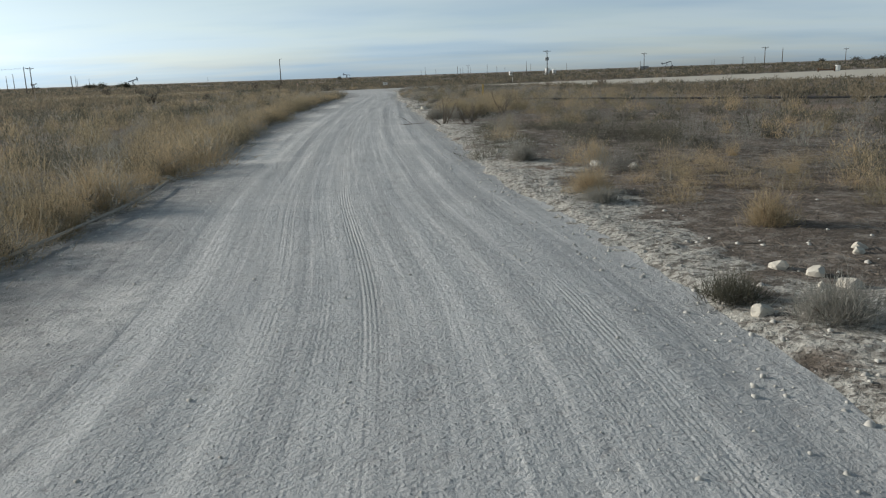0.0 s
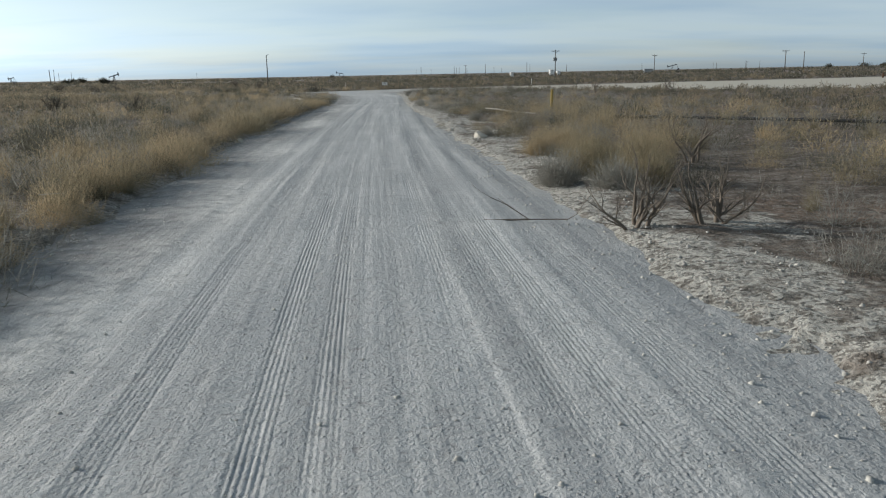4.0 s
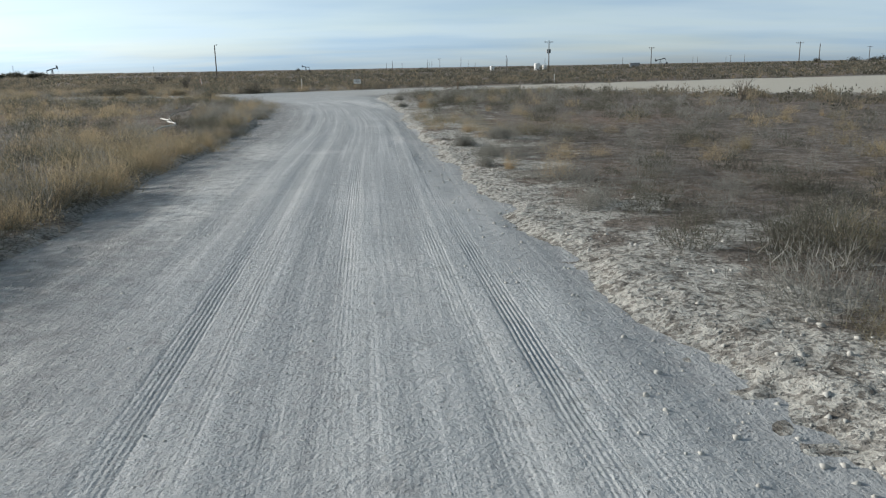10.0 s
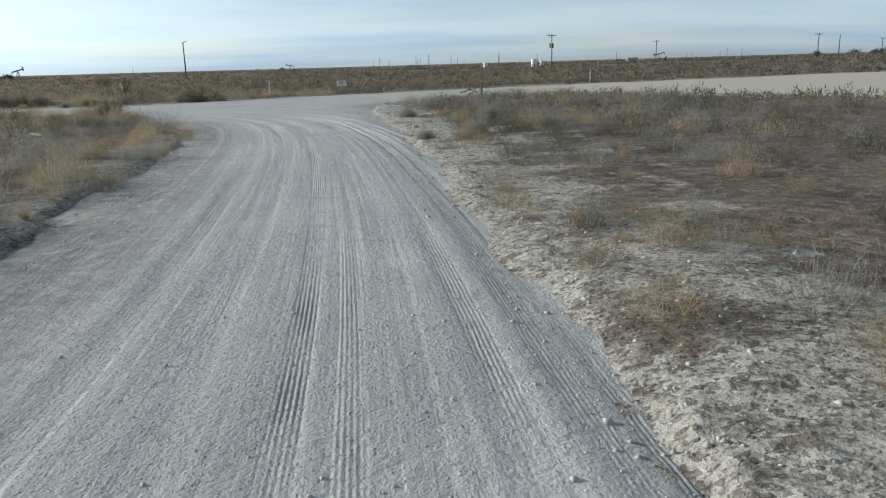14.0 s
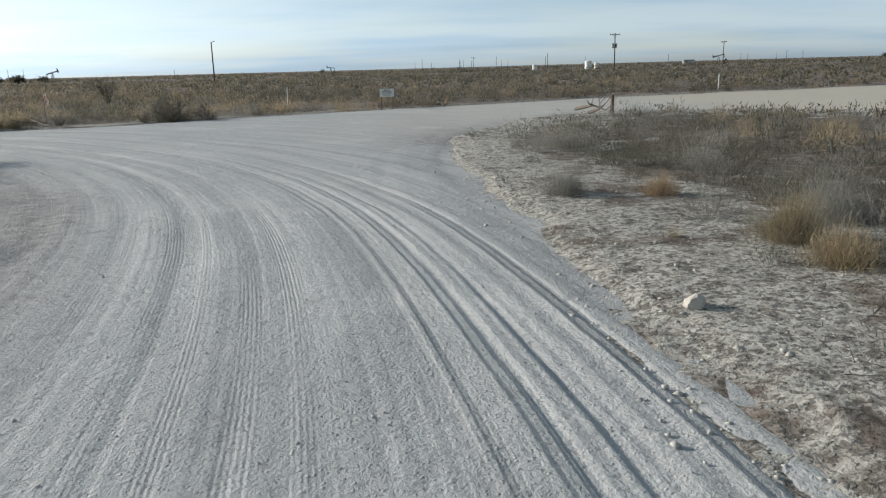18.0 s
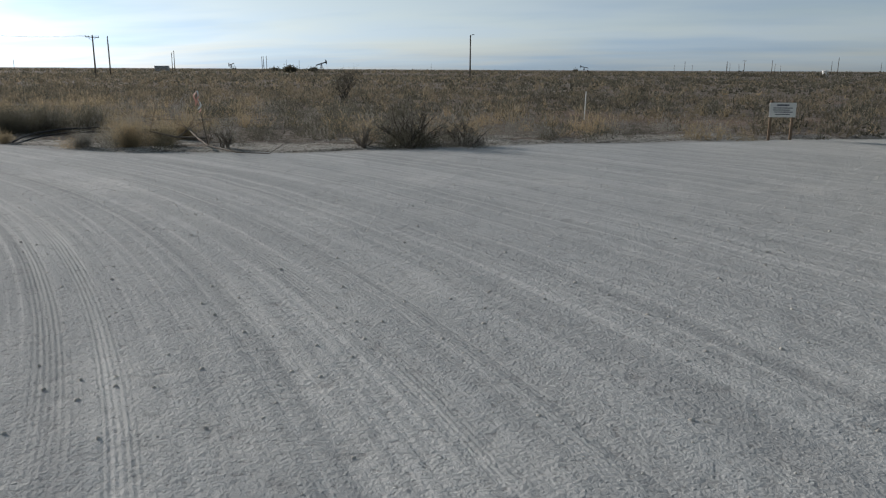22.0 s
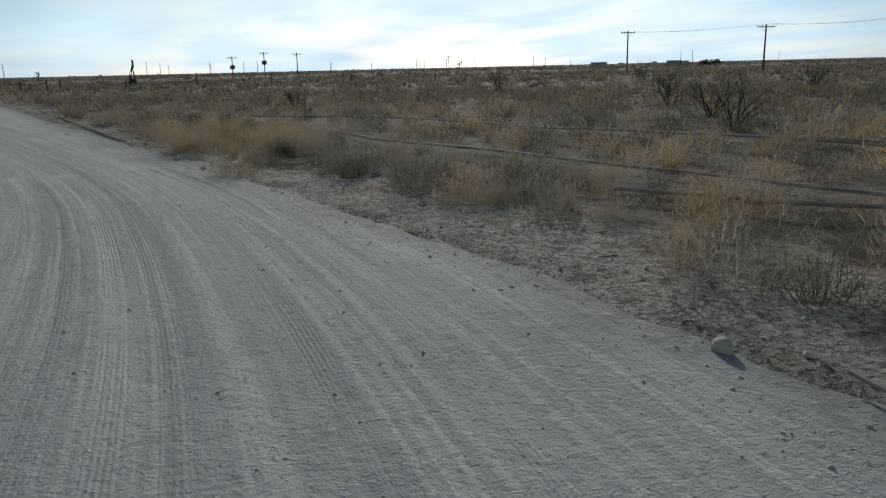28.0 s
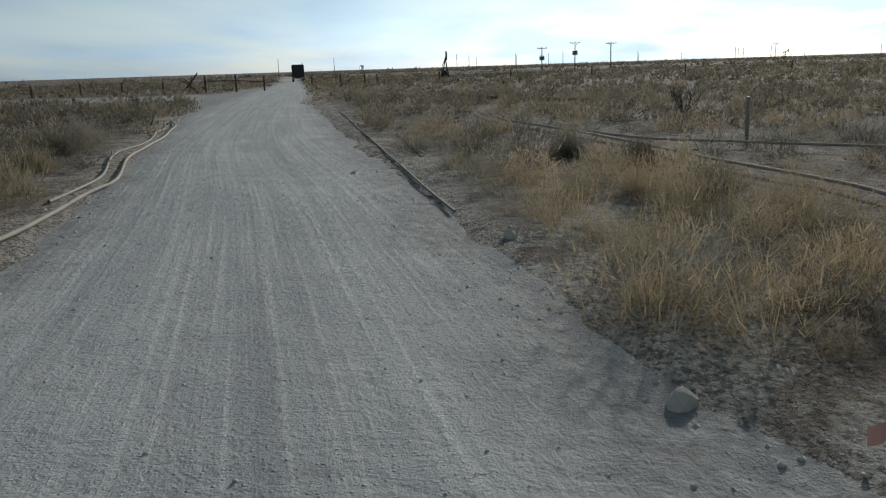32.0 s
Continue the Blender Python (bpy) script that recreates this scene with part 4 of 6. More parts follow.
def pole_thing(kind, height, label):
    """kind: bare, lamp, cross, transformer."""
    p = thing("utility_pole", label, "utility pole", "oilfield poles")
    part("pole", rod(bmesh.new(), (0, 0, -0.8), (0, 0, height), 0.15, 0.10, 10), M_POLE, p, smooth=True)
    if kind in ("cross", "transformer"):
        part("crossarm", box(bmesh.new(), (2.4, 0.11, 0.13), pose(0, 0.12, height - 0.35), 0.015), M_POLE, p)
        for x in (-1.1, -0.55, 1.1):
            bm = rod(bmesh.new(), (x, 0.12, height - 0.29), (x, 0.12, height - 0.1), 0.05, 0.06, 8)
            part("insulator", bm, M_STEEL, p, "grey ceramic insulator")
        for sx in (-1, 1):
            part("brace", rod(bmesh.new(), (0, 0.1, height - 1.0), (sx * 0.7, 0.12, height - 0.4), 0.02), M_STEEL, p)
    if kind == "transformer":
        for sx in (-0.36, 0.36):
            bm = rod(bmesh.new(), (sx, 0.3, height - 3.2), (sx, 0.3, height - 2.2), 0.27, 0.27, 14)
            bmesh.ops.bevel(bm, geom=[e for e in bm.edges if abs(e.verts[0].co.z - e.verts[1].co.z) < 1e-4], offset=0.03, segments=1, affect="EDGES")
            c = part("transformer_can", bm, M_STEEL, p, "grey steel transformer can")
            part("bushing", rod(bmesh.new(), (sx, 0.3, height - 2.2), (sx, 0.3, height - 1.95), 0.04, 0.03), M_STEEL, c)
    if kind == "lamp":
        part("lamp_arm", rod(bmesh.new(), (0, 0, height - 0.15), (0.5, 0, height + 0.05), 0.03), M_STEEL, p)
        part("lamp_head", box(bmesh.new(), (0.5, 0.22, 0.14), pose(0.62, 0, height + 0.06), 0.04), M_STEEL, p)
    return p


POLES = {}
POLE_WORDS = {"bare": "bare weathered wooden pole standing in distant brush", "lamp": "wooden pole with a small lamp at its top",
              "cross": "weathered wooden power pole with one crossarm", "transformer": "wooden power pole carrying grey transformer cans"}


def set_pole(kind, x, y, top, turn=0.0, tilt=0.0):
    """A pole whose tip stands at the height top."""
    z = ground_at(x, y)
    h = max(4.0, round((top - z) * 2) / 2)
    m = pose(x, y, z, tilt, 0, turn)
    if (kind, h) in POLES:
        return copy_thing(POLES[kind, h], m)
    POLES[kind, h] = pole_thing(kind, h, POLE_WORDS[kind])
    POLES[kind, h].matrix_basis = m
    return POLES[kind, h]


set_pole("lamp", -44.9, 224, 7.9, 60)
set_pole("transformer", 35.4, 250, 8.2, 10)
set_pole("cross", 82.7, 311, 7.6, 20)
set_pole("cross", 114, 271, 7.5, 5)
set_pole("bare", 120.4, 271.6, 7.3)
POWER = [(-106.5, 205, 7.4), (-115.3, 189.3, 7.0), (-140.8, 183.8, 7.2)]
for x, y, top in POWER:
    set_pole("cross", x, y, top, 66, 0.6)
set_pole("transformer", -233.3, 136.6, 6.9, 80)
set_pole("cross", -219.7, 142.5, 6.5, 80)
set_pole("transformer", -234.2, 128.6, 6.0, 80)
# the field of poles out to the horizon: x, y and whether it carries a crossarm
FAR_POLES = [(-195, 416), (-239, 536), (-15, 749), (-8, 543), (-1, 767), (15, 563), (22, 661), (21, 522, 1), (33, 511), (70, 801), (51, 444), (97, 582),
             (158, 605), (236, 663), (232, 591, 1), (234, 573), (-380, 32), (-390, 55), (-404, 110), (-450, 117), (-529, 124), (-475, 144), (-445, 158),
             (-403, 159), (-470, 210), (-520, 249), (-418, 244), (-466, 266), (-430, 266), (-459, 296), (-424, 317), (-504, 369), (-546, 414), (-434, 140),
             (-497, 217), (-468, 264), (-377, 246, 1), (-317, 341), (-344, 356), (-408, 482), (-173, 319), (-189, 408), (-116, 220), (-243, 527),
             (-217, 738), (20, 663), (30, 693), (52, 675), (66, 548), (256, 725), (282, 716), (180, 343, 1), (-182, 330), (-190, 406)]
for q in FAR_POLES:
    set_pole("cross" if len(q) > 2 else "bare", q[0], q[1], 7.8, (q[0] * 7) % 180, ((q[0] * 13) % 5 - 2) * 0.5)


def cable(a, b, sag, r=0.012, n=10):
    """A hanging wire between two points."""
    a, b = Vector(a), Vector(b)
    bm = bmesh.new()
    prev = a
    for i in range(1, n + 1):
        t = i / n
        q = a.lerp(b, t) - Vector((0, 0, 4 * sag * t * (1 - t)))
        rod(bm, prev, q, r, r, 4)
        prev = q
    return bm


for off in (-1.0, 1.0):
    for a, b in zip(POWER, POWER[1:]):
        dx, dy = math.cos(radians(66)) * off, math.sin(radians(66)) * off
        w = new("power_line", bm_mesh("power_line", cable((a[0] + dx, a[1] + dy, a[2] - 0.1), (b[0] + dx, b[1] + dy, b[2] - 0.1), 0.35), M_STEEL))
        tagged(w, "thin grey wire strung between power poles", "power line", "power lines")


# ---- pumpjacks ----
def pumpjack(x, y, turn, beam_tilt, scale=1.0, mat=None):
    mat = mat or M_DARKSTEEL
    p = thing("pumpjack", "dark steel pumpjack standing in the open brush", "pumpjack", "pumpjacks", at=pose(x, y, ground_at(x, y), 0, 0, turn))
    p.scale = (scale,) * 3
    part("skid", box(box(bmesh.new(), (6.4, 0.3, 0.35), pose(-0.3, 0.7, 0.12)), (6.4, 0.3, 0.35), pose(-0.3, -0.7, 0.12)), mat, p)
    bm = bmesh.new()
    for sx, sy in ((-0.9, 0.8), (0.9, 0.8), (-0.9, -0.8), (0.9, -0.8)):
        rod(bm, (1.2 + sx, sy, 0.25), (1.2 + sx * 0.15, sy * 0.2, 4.3), 0.12, 0.09, 6)
    for z in (1.3, 2.6):
        k = 1 - z / 4.9
        for s in (-1, 1):
            rod(bm, (1.2 - 0.9 * k, s * 0.8 * k, z), (1.2 + 0.9 * k, s * 0.8 * k, z), 0.06, 0.06, 5)
            rod(bm, (1.2 + s * 0.9 * k, -0.8 * k, z), (1.2 + s * 0.9 * k, 0.8 * k, z), 0.06, 0.06, 5)
    part("samson_post", bm, mat, p)
    tilt = pose(1.2, 0, 4.45, 0, -beam_tilt, 0)
    bm = box(bmesh.new(), (6.2, 0.34, 0.5), tilt @ pose(-0.1, 0, 0.15), 0.03)
    part("walking_beam", bm, mat, p)
    bm = bmesh.new()
    arc = [tilt @ Vector((2.6 + 0.75 * math.cos(a), 0, 0.35 + 1.15 * math.sin(a))) for a in [radians(v) for v in (75, 45, 15, -20, -50, -75)]]
    back = [tilt @ Vector((2.75, 0, z)) for z in (1.3, 0.9, 0.4, 0.0, -0.4, -0.85)]
    rows = [[bm.verts.new(v + Vector((0, s * 0.2, 0))) for v in line] for s in (-1, 1) for line in (arc, back)]
    for i in range(5):
        bm.faces.new((rows[0][i], rows[0][i + 1], rows[1][i + 1], rows[1][i]))
        bm.faces.new((rows[2][i + 1], rows[2][i], rows[3][i], rows[3][i + 1]))
        bm.faces.new((rows[0][i + 1], rows[0][i], rows[2][i], rows[2][i + 1]))
        bm.faces.new((rows[1][i], rows[1][i + 1], rows[3][i + 1], rows[3][i]))
    part("horsehead", bm, mat, p)
    tail = tilt @ Vector((-3.0, 0, 0))
    ca = radians(200 + beam_tilt * 4)
    crank = Vector((-1.9 + 0.9 * math.cos(ca), 0, 1.7 + 0.9 * math.sin(ca)))
    part("gearbox", box(bmesh.new(), (1.3, 0.8, 1.5), pose(-1.9, 0, 1.05), 0.08), mat, p)
    for s in (-1, 1):
        part("pitman_arm", rod(bmesh.new(), (crank.x, s * 0.75, crank.z), (tail.x, s * 0.45, tail.z), 0.07, 0.07, 6), mat, p)
        bm = rod(bmesh.new(), (-1.9 - 0.7 * math.cos(ca), s * 0.62, 1.7 - 0.7 * math.sin(ca)), (crank.x, s * 0.62, crank.z), 0.16, 0.16, 6)
        rod(bm, (-1.9 + 1.1 * math.cos(ca), s * 0.5, 1.7 + 1.1 * math.sin(ca)), (-1.9 + 1.1 * math.cos(ca), s * 0.9, 1.7 + 1.1 * math.sin(ca)), 0.55, 0.55, 12)
        part("crank_weight", bm, mat, p)
    part("motor", box(bmesh.new(), (0.8, 0.7, 0.7), pose(-3.1, 0, 0.62), 0.1), mat, p)
    part("polished_rod", rod(bmesh.new(), (4.55, 0, 0.0), (4.55, 0, 3.6), 0.03, 0.03, 6), M_STEEL, p)
    part("wellhead", rod(rod(bmesh.new(), (4.55, 0, -0.1), (4.55, 0, 0.9), 0.16, 0.12, 8), (4.2, 0, 0.5), (4.9, 0, 0.5), 0.08, 0.08, 6), M_RUST, p)
    return p


pumpjack(-148.5, 378.5, -8, 14, 0.8)
pumpjack(-75, 656, 170, 8, 0.9)
pumpjack(-228, 442, 150, -9, 0.8)
pumpjack(-184, 104.7, 6, 16, 0.7)
pumpjack(129.5, 436, 160, -14, 0.8)
pumpjack(-384, 67.7, 20, -10, 0.75)
pumpjack(-470, 290, 10, 12, 0.8)


# ---- tanks and well gear ----
def white_tank(x, y, r, h):
    t = thing("storage_tank", "small white cylindrical oilfield tank on the plain", "tank", "white tanks", at=pose(x, y, ground_at(x, y)))
    bm = rod(bmesh.new(), (0, 0, -0.1), (0, 0, h), r, r, 24)
    part("shell", bm, M_WHITE, t, smooth=False)
    part("roof", rod(bmesh.new(), (0, 0, h), (0, 0, h + 0.25 * r), r, r * 0.1, 24), M_WHITE, t)
    part("pipe", rod(bmesh.new(), (r + 0.2, 0, 0), (r + 0.2, 0, h * 0.8), 0.06, 0.06, 6), M_STEEL, t)


for q in ((48, 338, 1.1, 2.6), (51, 339, 0.8, 2.0), (36, 380, 0.9, 2.2), (-330, 330, 1.6, 2.2), (-345, 322, 1.6, 2.2)):
    white_tank(*q)


def low_building(x, y, turn, sx, sy, sz):
    b = thing("oilfield_shed", "low grey steel shed on the horizon", "shed", "oilfield sheds", at=pose(x, y, ground_at(x, y), 0, 0, turn))
    part("wall", box(bmesh.new(), (sx, sy, sz), pose(0, 0, sz / 2 - 0.1), 0.05), M_STEEL, b)
    part("roof", box(bmesh.new(), (sx + 0.4, sy + 0.4, 0.15), pose(0, 0, sz - 0.02), 0.03), M_STEEL, b)
    part("door", box(bmesh.new(), (1.1, 0.08, min(2.0, sz * 0.8)), pose(0, -sy / 2 - 0.03, min(1.0, sz * 0.4))), M_STEEL, b)


for q in ((-330, 300, 50, 7, 3, 2.6), (-350, 362, 40, 6, 3, 2.4), (-240, 402, 20, 6, 3, 2.4), (-395, 392, 30, 8, 3, 2.6), (120, 452, 0, 5, 3, 2.4)):
    low_building(*q)

w = thing("wellhead", "white drum and rusty pipes on the pale pad", "wellhead", at=pose(66, 128, ground_at(66, 128) + 0.14))
part("drum", rod(bmesh.new(), (0, 0, 0.05), (0, 0, 1.0), 0.4, 0.4, 16), M_WHITE, w)
part("pipe", rod(rod(bmesh.new(), (-3.2, 0, 0.35), (-0.3, 0, 0.35), 0.09, 0.09, 8), (-3.2, 0, 0), (-3.2, 0, 0.7), 0.12, 0.12, 8), M_RUST, w)
part("valve", rod(rod(bmesh.new(), (-0.5, 0, 0), (-0.5, 0, 0.8), 0.12, 0.12, 8), (-0.5, -0.25, 0.8), (-0.5, 0.25, 0.8), 0.05, 0.05, 6), M_RUST, w)


# ---- lorry far up the west road ----
def lorry(x, y, turn):
    t = thing("lorry", "dark lorry seen from behind on the dusty road", "lorry", at=pose(x, y, float(road_z(np.array([x]), np.array([y]))[0][0]), 0, 0, turn))
    b = part("body", box(bmesh.new(), (2.4, 6.0, 2.3), pose(0, 0, 2.15), 0.12), M_DARKSTEEL, t, "dark box body")
    part("tail_rail", box(bmesh.new(), (2.3, 0.12, 0.25), pose(0, -3.05, 0.75), 0.02), M_STEEL, b)
    for sx in (-0.9, 0.9):
        part("tail_lamp", box(bmesh.new(), (0.3, 0.06, 0.16), pose(sx, -3.08, 1.15), 0.02), plain("red_lens", (0.25, 0.02, 0.015), 0.3), b)
    c = part("cab", box(bmesh.new(), (2.3, 2.2, 2.2), pose(0, 4.3, 1.9), 0.18), M_DARKSTEEL, t)
    part("stack", rod(bmesh.new(), (1.0, 3.1, 1.2), (1.0, 3.1, 3.7), 0.08, 0.08, 8), M_STEEL, c)
    part("chassis", box(bmesh.new(), (0.9, 8.6, 0.3), pose(0, 1.0, 0.85), 0.03), M_DARKSTEEL, t)
    rubber = plain("black_rubber", (0.02, 0.02, 0.021), 0.8)
    for sy in (-2.0, -0.8, 4.2):
        for sx in (-1.0, 1.0):
            wh = part("wheel", rod(bmesh.new(), (sx - 0.18, sy, 0.5), (sx + 0.18, sy, 0.5), 0.5, 0.5, 18), rubber, t)
            part("rim", rod(bmesh.new(), (sx - 0.2, sy, 0.5), (sx + 0.2, sy, 0.5), 0.26, 0.26, 14), M_STEEL, wh)


lorry(-196.5, 75.3, 101.3)


# ---- sign, stakes and posts ----
def bars(parent, rows, y, mat):
    """Unreadable lines of print, as plain bars."""
    for (z, x, w, h) in rows:
        part("print_bar", box(bmesh.new(), (w, 0.004, h), pose(x, y, z)), mat, parent)


M_BOARD = plain("faded_white_sign", (0.62, 0.61, 0.58), 0.6, var=0.12)
M_INK = plain("faded_dark_print", (0.12, 0.12, 0.13), 0.7)
M_STAKE = plain("grey_brown_stake_wood", (0.16, 0.115, 0.08), 0.85, var=0.35, scale=6)
M_YELLOW = plain("faded_yellow_plastic", (0.34, 0.24, 0.07), 0.7, var=0.25)

s = thing("lease_sign", "small faded white lease sign on two wooden legs", "sign", at=pose(-7.7, 115.1, ground_at(-7.7, 115.3), 0, 0, 14))
for sx in (-0.27, 0.27):
    part("leg", box(bmesh.new(), (0.06, 0.06, 1.35), pose(sx, 0.03, 0.38), 0.008), M_STAKE, s)
b = part("board", box(bmesh.new(), (0.66, 0.02, 0.36), pose(0, -0.012, 0.82), 0.006), M_BOARD, s)
bars(b, [(0.94, 0, 0.3, 0.04), (0.87, 0, 0.48, 0.022), (0.82, -0.03, 0.42, 0.022), (0.77, 0.02, 0.45, 0.022), (0.71, 0, 0.36, 0.022)], -0.0245, M_INK)


def stake(x, y, h, r, mat, label, tilt=0.0, cap=None, square=False):
    p = thing("marker_stake", label, "stake", at=pose(x, y, ground_at(x, y), tilt, tilt * 0.6, 20))
    bm = box(bmesh.new(), (2 * r, 2 * r, h + 0.25), pose(0, 0, h / 2 - 0.125), r * 0.2) if square else rod(bmesh.new(), (0, 0, -0.25), (0, 0, h), r, r * 0.85, 10)
    part("shaft", bm, mat, p)
    if cap:
        part("cap", rod(bmesh.new(), (0, 0, h * 0.3), (0, 0, h + 0.01), r * 1.15, r * 1.15, 10), cap, p, "yellow plastic cap")
    return p


stake(2.82, 48.25, 0.95, 0.045, M_STAKE, "weathered post with a faded yellow top in brush", 1, M_YELLOW)
stake(0.5, 106.2, 0.68, 0.05, M_STAKE, "short brown wooden stake beside the pad", 0, None, True)
stake(12.4, 128, 0.95, 0.035, M_WHITE, "slim white plastic marker stake", 1)
stake(-13.3, 121, 0.95, 0.022, M_WHITE, "thin white plastic rod marker", 2)
stake(-57.7, 111.4, 0.85, 0.045, M_PIPE, "pale grey wooden post in the brush", 2)
m1 = stake(-97.7, 83.1, 0.9, 0.05, M_YELLOW, "yellow pipeline marker with a white plate")
part("plate", box(bmesh.new(), (0.22, 0.02, 0.28), pose(0.1, -0.07, 0.85, 0, 0, 60), 0.004), M_BOARD, m1)

# a leaning dead stem with a pink and white ribbon
t = thing("ribbon_stem", "leaning dead stem tied with pink flagging ribbon", "flagging", at=pose(-19.3, 107.2, ground_at(-19.3, 107.2)))
part("stem", rod(rod(bmesh.new(), (-0.85, 1.65, -0.1), (-0.5, 0.9, 0.8), 0.018, 0.012, 6), (-0.5, 0.9, 0.8), (0.0, 0, 1.42), 0.012, 0.005, 6), M_TWIG, t)
M_RIBBON = plain("pink_flagging_ribbon", (0.62, 0.33, 0.27), 0.6, var=0.2)
for k, (dx, dy, ln) in enumerate(((0.06, 0.02, 0.42), (0.10, -0.03, 0.36), (-0.03, 0.02, 0.30))):
    bm = bmesh.new()
    pr = None
    for i in range(9):
        f = i / 8
        c = Vector((dx * math.sin(f * 2.6) + 0.02 * math.sin(9 * f + k), dy * f + 0.02 * math.cos(7 * f), 1.40 - ln * f))
        w = Vector((math.cos(f * 3 + k), math.sin(f * 3 + k), 0)) * 0.018
        e = (bm.verts.new(c - w), bm.verts.new(c + w), bm.verts.new(c + w + Vector((0.002, 0.002, 0))), bm.verts.new(c - w + Vector((0.002, 0.002, 0))))
        if pr:
            bm.faces.new((pr[0], pr[1], e[1], e[0]))
            bm.faces.new((pr[2], pr[3], e[3], e[2]))
        pr = e
    part("ribbon", bm, M_RIBBON if k != 1 else M_WHITE, t)


def pin_flag(x, y, h, turn, mat, label):
    """A small plastic flag on a wire."""
    f = thing("pin_flag", label, "flag", "pin flags", at=pose(x, y, ground_at(x, y), 0, 6, turn))
    part("wire", rod(bmesh.new(), (0, 0, -0.1), (0, 0, h), 0.0025, None, 6), M_STEEL, f)
    bm = bmesh.new()
    g = bmesh.ops.create_grid(bm, x_segments=6, y_segments=4, size=0.5, matrix=pose(0.055, 0, h - 0.06, 90) @ Matrix.Diagonal((0.065, 0.085, 1, 1)))
    for v in g["verts"]:
        v.co.y += 0.02 * math.sin(v.co.x * 50) * v.co.x / 0.1
        v.co.z -= 0.3 * v.co.x
    bmesh.ops.solidify(bm, geom=bm.faces[:], thickness=0.001)
    part("flag", bm, mat, f)


pin_flag(-43.66, 106.57, 0.40, 285, M_RIBBON, "crumpled pink plastic pin flag in dry grass")
pin_flag(-43.35, 106.78, 0.32, 215, M_WHITE, "torn white plastic pin flag in dry grass")


# ---- fences beside the far cattle crossing ----
def fence_run(pts, rails, label, h=1.25):
    f = thing("fence", label, "fence", "ranch fences", at=pose(pts[0][0], pts[0][1], 0))
    o = Vector((pts[0][0], pts[0][1], 0))
    tops = []
    for x, y in pts:
        g = Vector((x, y, ground_at(x, y)))
        part("post", rod(bmesh.new(), g - o - Vector((0, 0, 0.3)), g - o + Vector((0.02, 0, h)), 0.1, 0.09, 8), M_RUST, f)
        tops.append(g - o)
    for a, b in zip(tops, tops[1:]):
        for z in rails:
            part("rail", rod(bmesh.new(), a + Vector((0, 0, z)), b + Vector((0, 0, z)), 0.05 if len(rails) < 3 else 0.012, None, 6), M_RUST, f)


fence_run([(-121.5, 86.0), (-121.0, 83.2), (-120.4, 80.2)], (1.1,), "rusty pipe gate rail with three stout posts", 1.7)
fence_run([(-126, 90.2), (-132, 92.5), (-139, 94.6)], (1.05,), "rusty pipe fence wing beside the road", 1.35)
fence_run([(-120, 76), (-119.5, 72), (-119, 68), (-119, 63), (-119, 57), (-120, 50)], (0.5, 0.8, 1.1), "sagging wire fence on brown posts")
fence_run([(-141, 96), (-140, 104), (-139, 113), (-138, 123), (-136, 134), (-134, 146)], (0.5, 0.8, 1.1), "wire fence on brown posts across the brush")

br = thing("brush_pile", "heap of grey crossed timbers by the gate", "timber pile", at=pose(-120.6, 78.6, ground_at(-120.6, 78.6)))
for k in range(7):
    a = k * 0.9
    part("timber", rod(bmesh.new(), (math.cos(a) * 0.9, math.sin(a) * 0.9, 0), (-math.cos(a) * 0.7, -math.sin(a) * 0.9, 1.0 + 0.16 * k), 0.08, 0.05, 6), M_STAKE, br)


# ---- pipes and hoses lying on the ground ----
def hose(name, pts, r, mat, label, lift=0.0, category="pipe"):
    """A long pipe laid over the ground along rounded points (x, y or x, y, height)."""
    line = smooth_line([p[:2] for p in pts], 0.45)
    hs = np.interp(np.linspace(0, 1, len(line)), np.linspace(0, 1, len(pts)), [p[2] if len(p) > 2 else 0.0 for p in pts])
    ax, ay = np.array([p[0] for p in line]), np.array([p[1] for p in line])
    az = np.maximum(ground_z(ax, ay)[0], np.where(road_gap(ax, ay) < 0.9, road_z(ax, ay)[0] + 0.03, -9)) + r * 0.8 + lift + hs
    az = np.convolve(np.pad(az, 2, mode="edge"), np.ones(5) / 5, "valid")
    n, k = len(ax), 8
    tx, ty = np.gradient(ax), np.gradient(ay)
    ln = np.hypot(tx, ty) + 1e-9
    sx, sy = -ty / ln, tx / ln
    a = np.linspace(0, 2 * np.pi, k, endpoint=False)
    v = np.stack([ax[:, None] + sx[:, None] * np.cos(a) * r, ay[:, None] + sy[:, None] * np.cos(a) * r, az[:, None] + np.sin(a)[None, :] * r], 2).reshape(-1, 3)
    i, j = np.meshgrid(np.arange(n - 1), np.arange(k), indexing="ij")
    f = np.stack([i * k + j, i * k + (j + 1) % k, (i + 1) * k + (j + 1) % k, (i + 1) * k + j], 2).reshape(-1, 4)
    return tagged(new(name, mesh_from(name, v, f, mat, smooth=True)), label, category, "ground pipes")


